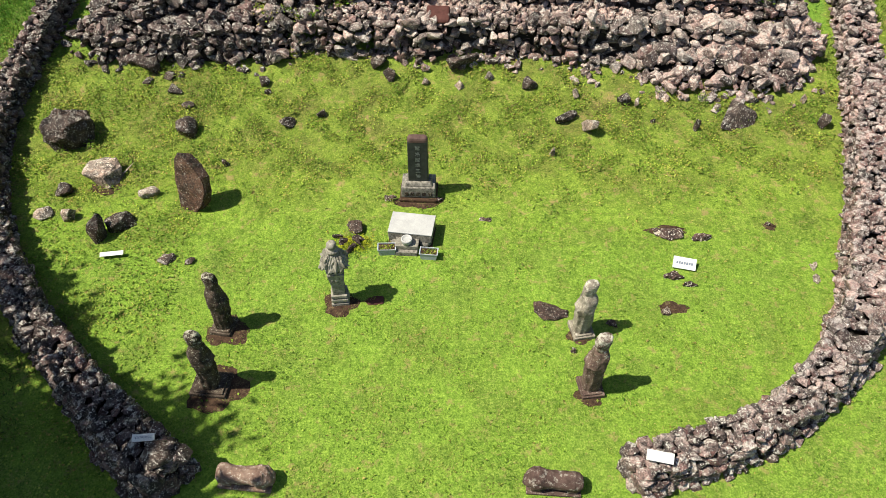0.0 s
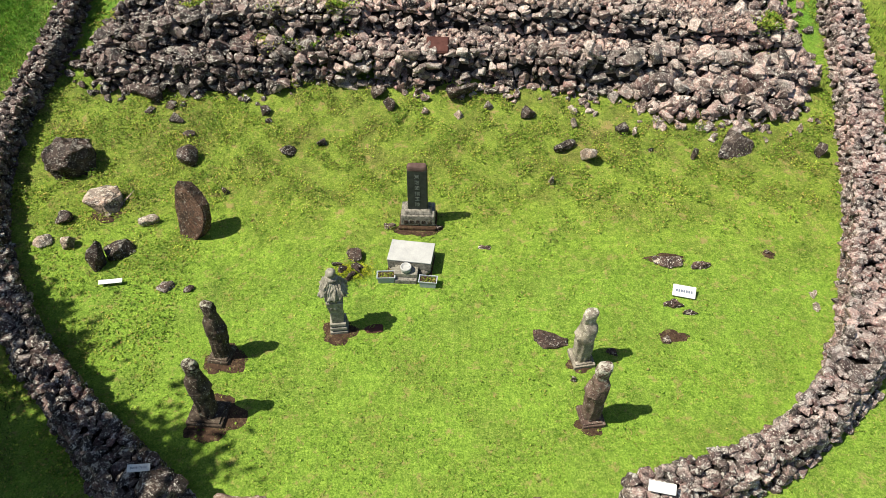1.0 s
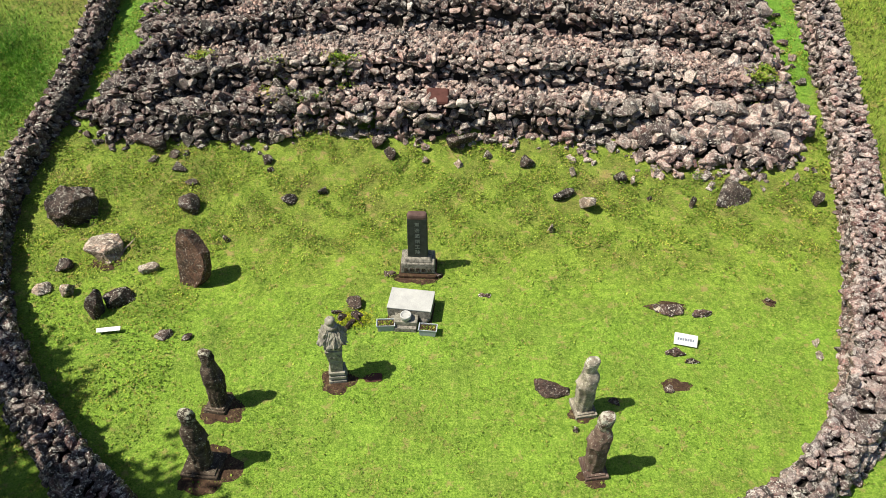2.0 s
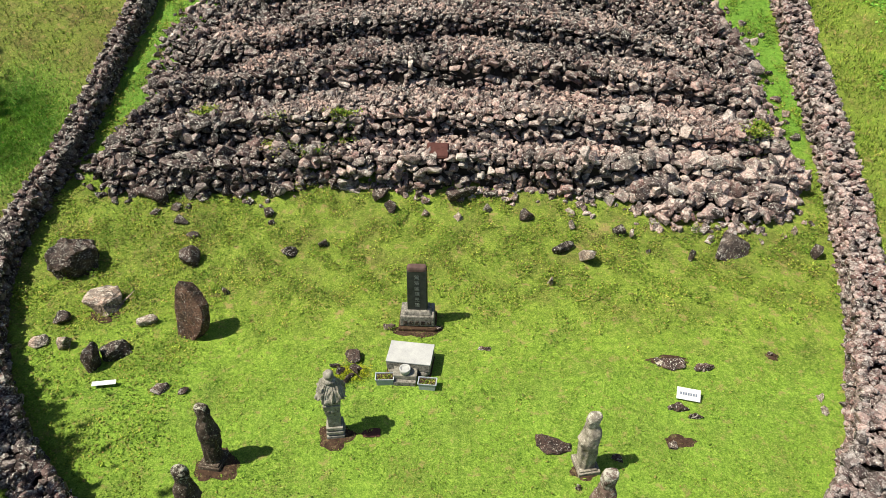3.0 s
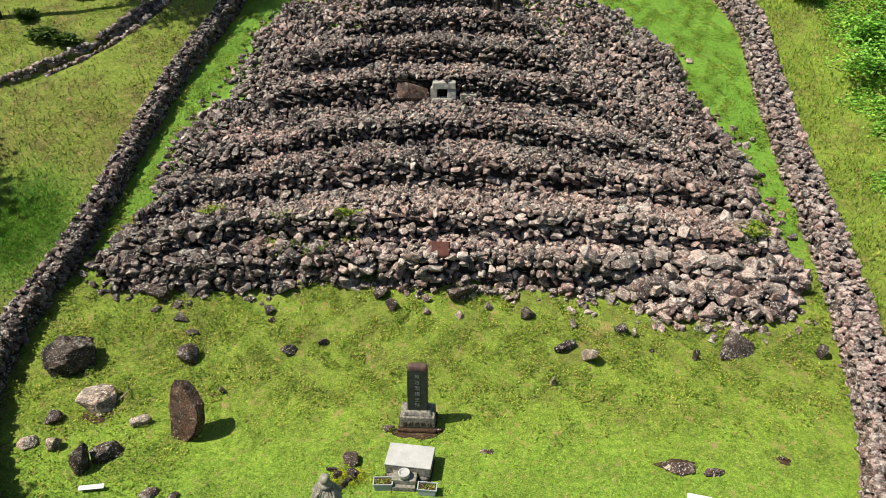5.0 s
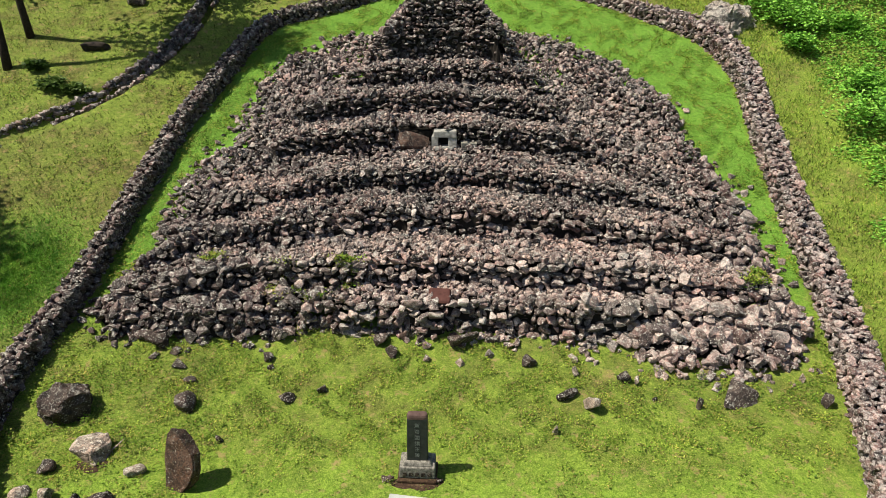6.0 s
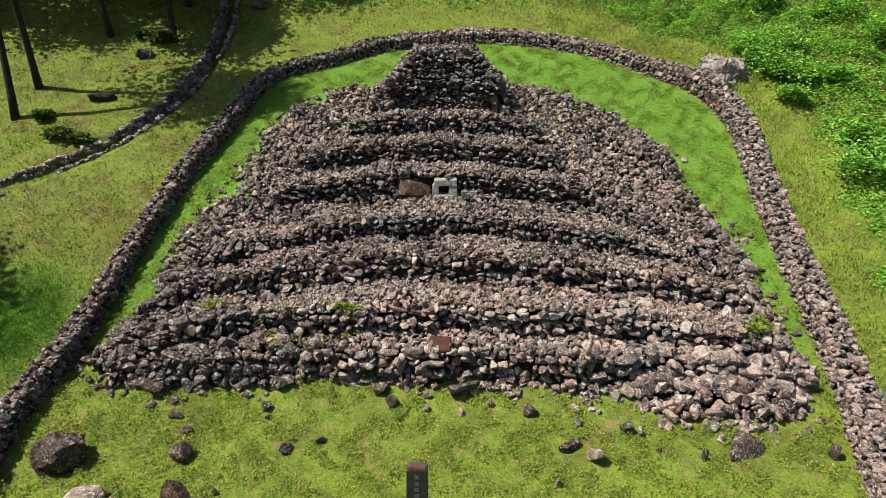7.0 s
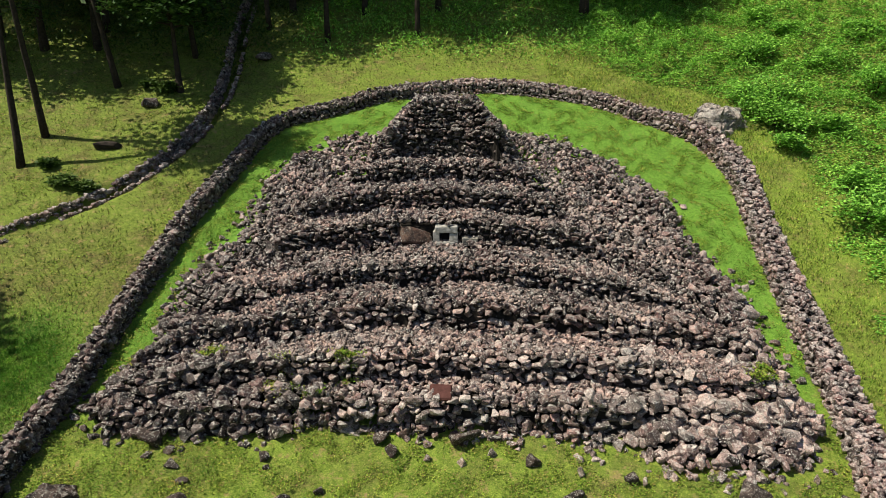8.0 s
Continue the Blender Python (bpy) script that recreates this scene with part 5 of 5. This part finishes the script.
x, y = scatter(rng, 160000, -28, 16, 3, 52)
ok = ~inside(x, y) & (distance_to(FOOT_LINE[::6], x, y) > 0.9) & ((y > 9) | (x < -9))
stuff("meadow_grass", leaf_mesh("meadow_grass", settle(x[ok], y[ok]), 0.06, 0.2, 0.015, 0.04, 0.3, 1.3, M_MEADOW, 3), "yellow-green rough meadow grass outside the wall")


def mounds(x, y):
    """Height of the creepers over the hillside: low humps that crowd into one another."""
    a = np.abs(np.sin(x * 1.15 + 1.7 * np.sin(y * 0.52))) * np.abs(np.sin(y * 0.95 + 1.5 * np.sin(x * 0.63 + 1.0)))
    b = np.abs(np.sin(x * 2.9 + 1.2 * np.sin(y * 1.7))) * np.abs(np.sin(y * 2.5 + 1.3 * np.sin(x * 2.1)))
    return (0.85 * a + 0.38 * b) * np.clip((x - VINE_EDGE(y)) / 2.5, 0.15, 1)


def VINE_EDGE(y):
    return np.interp(y, [8, 20, 25, 28, 32, 36, 40, 44, 58], [16.0, 16.0, 16.3, 16.9, 17.7, 17.2, 15.2, 9.0, 6.0]) + 0.5 * np.sin(y * 1.3) + 0.3 * np.sin(y * 3.1)


x, y = scatter(rng, 420000, 6, 34, 8, 60)
ok = rng.random(len(x)) < np.clip((x - VINE_EDGE(y)) / 0.8, 0, 1) * np.where(x > 26, 0.5, 1.0)
x, y = x[ok], y[ok]
h = mounds(x, y)
depth = rng.exponential(0.12, len(x))
stuff("hillside_vines", leaf_mesh("hillside_vines", settle(x, y) + np.stack([0 * h, 0 * h, np.maximum(0.02, h - depth)], 1), 0.08, 0.18, 0.06, 0.13, -0.3, 0.5, M_VINE, 4), "dense bright green creepers covering the hillside")
x, y = scatter(rng, 95000, 6, 19, 8, 46)
ok = (distance_to(FOOT_LINE[::6], x, y) > 0.95) & ~inside(x, y) & ((x > 12) | (y > 38)) & (x < VINE_EDGE(y) + 0.5) & (rng.random(len(x)) < np.clip(patchy(x, y, 1.6) * 1.7 - 0.1, 0.1, 1))
stuff("hillside_weeds", leaf_mesh("hillside_weeds", settle(x[ok], y[ok]), 0.1, 0.34, 0.014, 0.035, 0.4, 1.35, M_WEED, 6), "tall yellow-green weeds beside the wall")
x, y = scatter(rng, 90000, -28, -11.5, 12, 47)
ok = ~inside(x, y) & (distance_to(FOOT_LINE[::6], x, y) > 0.9) & (rng.random(len(x)) < np.clip(patchy(x, y, 0.8) * patchy(y, x, 2.6) * 3.0 - 0.75, 0, 0.8))
px, py = rng.normal(-15.3, 1.1, 30000), rng.normal(21.6, 1.3, 30000)
green = ~inside(px, py) & (distance_to(FOOT_LINE[::6], px, py) > 0.9)
stuff("fresh_grass_patch", leaf_mesh("fresh_grass_patch", settle(px[green], py[green]), 0.05, 0.14, 0.014, 0.03, 0.2, 1.2, M_LUSH, 8), "patch of fresh green grass in the dry meadow")
stuff("meadow_clover", leaf_mesh("meadow_clover", settle(x[ok], y[ok], 0.03), 0.05, 0.12, 0.035, 0.07, 0.0, 0.9, M_CLOVER, 7), "patches of low green weeds in the meadow")
x, y = scatter(rng, 60000, -30, 16, 43.5, 56)
ok = rng.random(len(x)) < np.clip((y - 43.5) / 5, 0, 1) * np.clip(patchy(x, y, 1.3) + 0.1, 0, 1)
# west of x = -10 the shade of the wood is put into darker leaves
for sel, nm, mt, lab in ((ok & (x < -10), "wood_undergrowth", M_SHADE_LEAF, "undergrowth under the pines, the wood's shade put into its dark leaves"), (ok & (x >= -10), "upper_undergrowth", M_VINE, "green undergrowth at the edge of the wood")):
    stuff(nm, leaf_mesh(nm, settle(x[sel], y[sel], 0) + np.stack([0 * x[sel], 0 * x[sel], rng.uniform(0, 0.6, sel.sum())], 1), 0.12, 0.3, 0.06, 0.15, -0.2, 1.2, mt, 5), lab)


def shrub(at, size, seed, leaves=M_VINE, label="leafy bright green hillside shrub"):
    rg = np.random.default_rng(seed)
    ob = tagged(new("shrub"), label, "shrub", "shrubs on the hillside")
    ob.matrix_basis = pose(at[0], at[1], ground_at(*at))
    for i in range(4):
        bm = bmesh.new()
        rings(bm, [(-0.1, 0.03, 0.03, 0, 0), (size * 0.8, 0.012, 0.012, 0, 0)], 6, 2)
        st = part("stem", bm, M_BARK, ob)
        st.matrix_basis = pose(0, 0, 0, 18 * math.sin(i * 1.6), 18 * math.cos(i * 1.6), 0)
    tips = [(rg.normal(0, size * 0.4), rg.normal(0, size * 0.4), rg.uniform(0.25, 0.95) * size) for _ in range(14)]
    cr = new("foliage", leaf_mesh("foliage", crown_points(rg, tips, 85, size * 0.3), 0.12, 0.24, 0.08, 0.16, -0.4, 0.7, leaves, seed))
    cr.parent = ob


for i in range(46):
    sy = rng.uniform(12, 58)
    sx = 17.0 + abs(rng.normal(0, 6)) + (1.5 if sy < 25 else 0)
    shrub((sx, sy), rng.uniform(0.7, 1.7), 400 + i)
for i, (sx, sy, k) in enumerate([(16.9, 37.9, 1.5), (17.3, 36.6, 1.4), (16.6, 39.2, 1.3), (17.9, 38.8, 1.6)]):
    shrub((sx, sy), k, 470 + i)
for i, (sx, sy, k) in enumerate([(-18.3, 31.9, 0.75), (-17.1, 31.6, 0.6), (-19.6, 33.2, 0.6), (-16.2, 40.5, 0.9), (-17.4, 40.9, 0.7)]):
    shrub((sx, sy), k * 0.6, 480 + i, M_SHADE_LEAF, "low dark green bush in the dry meadow")


# ---- ditch with stone lining ----
def build_ditch():
    thing = tagged(new("stone_ditch"), "stone-lined drainage ditch running down the meadow", "ditch", kind="structure")
    rg = np.random.default_rng(5)
    p = DITCH_LINE
    d = np.gradient(p, axis=0)
    d /= np.linalg.norm(d, axis=1, keepdims=True)
    left = np.stack([-d[:, 1], d[:, 0]], 1)
    loc, rot, size = [], [], []
    for side, rows in ((1, 4), (-1, 1)):
        for r in range(rows):
            for i in range(10, len(p) - 1):
                if p[i][1] < 32.5 and r < (2 if side > 0 else 0) or rg.random() < (0.1 if side > 0 else 0.35):
                    continue
                for q in (0.0, 0.2):
                    c = p[i] + d[i] * q + left[i] * side * (0.36 + 0.05 * r if side > 0 else 0.5)
                    z = ground_at(*c) - 0.66 + 0.2 * r if side > 0 else ground_at(*c) + 0.0
                    a = math.atan2(d[i][1], d[i][0])
                    cs, sn = math.cos(a), math.sin(a)
                    loc.append((c[0], c[1], z + rg.normal(0, 0.03)))
                    rot.append(np.array([[cs, -sn, 0], [sn, cs, 0], [0, 0, 1]]) @ turns(rg, 1, 0.15, 0.3)[0])
                    size.append((rg.uniform(0.22, 0.36), rg.uniform(0.25, 0.34), rg.uniform(0.2, 0.28)))
    loc, rot, size = np.array(loc), np.array(rot), np.array(size)
    stone_set(thing, "stone", loc, rot, size, rg.integers(0, len(PROTOS), len(loc)), M_WALL_PIECE, M_WALL, (-15.0, 32.5, 6.5))


build_ditch()

# ---- stonework, piece by piece ----
build_wall()
build_tomb()


def tomb_litter():
    rg = np.random.default_rng(17)
    gx0, gy0 = rg.uniform(-8.5, 9.5, 26000), rg.uniform(19.4, 33.5, 26000)
    f = np.abs(tomb_z(gx0, gy0 + 0.1) - tomb_z(gx0, gy0 - 0.1)) < 0.2
    f &= (tomb_z(gx0, gy0) > ground_z(gx0, gy0) + 0.3) & (rg.random(len(gx0)) < np.clip(patchy(gx0, gy0, 1.4) * 1.6 - 0.35, 0, 1) * np.clip(1.25 - (gy0 - 19.4) / 11, 0.25, 1))
    gx0, gy0 = gx0[f], gy0[f]
    n = len(gx0)
    sz = rg.uniform(0.06, 0.16, (n, 1)) * rg.uniform(0.7, 1.3, (n, 3))
    z = tomb_z(gx0, gy0) + rg.uniform(0.0, 0.1, n)
    ob = new("gravel", heap("gravel", np.stack([gx0, gy0, z], 1), turns(rg, n, 0.6), sz, rg.integers(0, len(PROTOS), n), M_GRAVEL))
    ob.parent = tomb
    tagged(ob, "pale broken gravel on the lower treads", kind="stuff")
    spots = [(-5.4, 20.3, 0.55), (-3.3, 20.6, 0.4), (-4.4, 19.7, 0.4), (-8.0, 21.3, 0.35), (10.3, 20.3, 0.4), (10.8, 21.0, 0.3), (-11.3, 21.6, 0.4)]
    p = np.concatenate([np.stack([rg.normal(a, r * 0.6, 420), rg.normal(b, r * 0.45, 420)], 1) for a, b, r in spots])
    z = np.maximum(tomb_z(p[:, 0], p[:, 1]), land_z(p[:, 0], p[:, 1])) + rg.uniform(0.05, 0.18, len(p))
    tagged(new("tomb_weeds", leaf_mesh("tomb_weeds", np.column_stack([p, z]), 0.06, 0.14, 0.04, 0.08, 0.0, 0.9, M_CLOVER, 9)), "tufts of bright green weeds growing between the stones", "weeds", kind="stuff")


tomb_litter()


def tomb_pieces():
    """Dressed stones round the square opening, the great boulder beside it and the maroon slab."""
    y = float(tier_front(4, np.array(0.0))) - 0.14
    z0 = 4.78
    for name, size, at, mat, lab in (
            ("lintel", (0.95, 0.5, 0.26), (-0.02, 0.1, 0.66), M_DRESSED, "pale dressed lintel stone"),
            ("jamb", (0.26, 0.5, 0.4), (-0.42, 0.12, 0.27), M_DRESSED, "pale dressed jamb stone"),
            ("jamb", (0.34, 0.5, 0.42), (0.30, 0.12, 0.25), M_DRESSED, "pale dressed jamb stone"),
            ("sill", (0.8, 0.5, 0.16), (-0.05, 0.02, 0.1), M_DRESSED, "pale dressed sill stone"),
            ("facing_stone", (0.68, 0.5, 0.34), (0.98, 0.06, 0.1), M_LANTERN, "square pale facing stone"),
            # black slab behind the jambs paints the depth's shade
            ("hollow", (0.46, 0.1, 0.40), (-0.08, 0.22, 0.26), M_BLACK, "black slab standing for the deep shade in the opening")):
        bm = bmesh.new()
        block(bm, size, at, 0.03)
        weather(bm, 0.05, 5, len(name))
        ob = part(name, bm, mat, tomb, lab)
        ob.matrix_basis = pose(0, y, z0)
    v, f = rock_proto(77, 16, 5.0, 1)
    me = mesh_from("great_stone", v * np.array((1.55, 0.9, 0.95)), f, M_BROWN_ROCK)
    ob = new("great_stone", me)
    ob.parent = tomb
    ob.matrix_basis = pose(-1.45, y + 0.08, z0 + 0.42)
    tagged(ob, "large dark boulder built into the step")
    bm = bmesh.new()
    block(bm, (0.74, 0.6, 0.12), (0, 0, 0), 0.05, 0.85)
    weather(bm, 0.09, 3, 6)
    ob = part("maroon_slab", bm, M_RED_SLAB, tomb, "flat maroon slab on the lowest step")
    ob.matrix_basis = pose(-0.16, 19.75, 2.2, 22, 0, -4)


tomb_pieces()
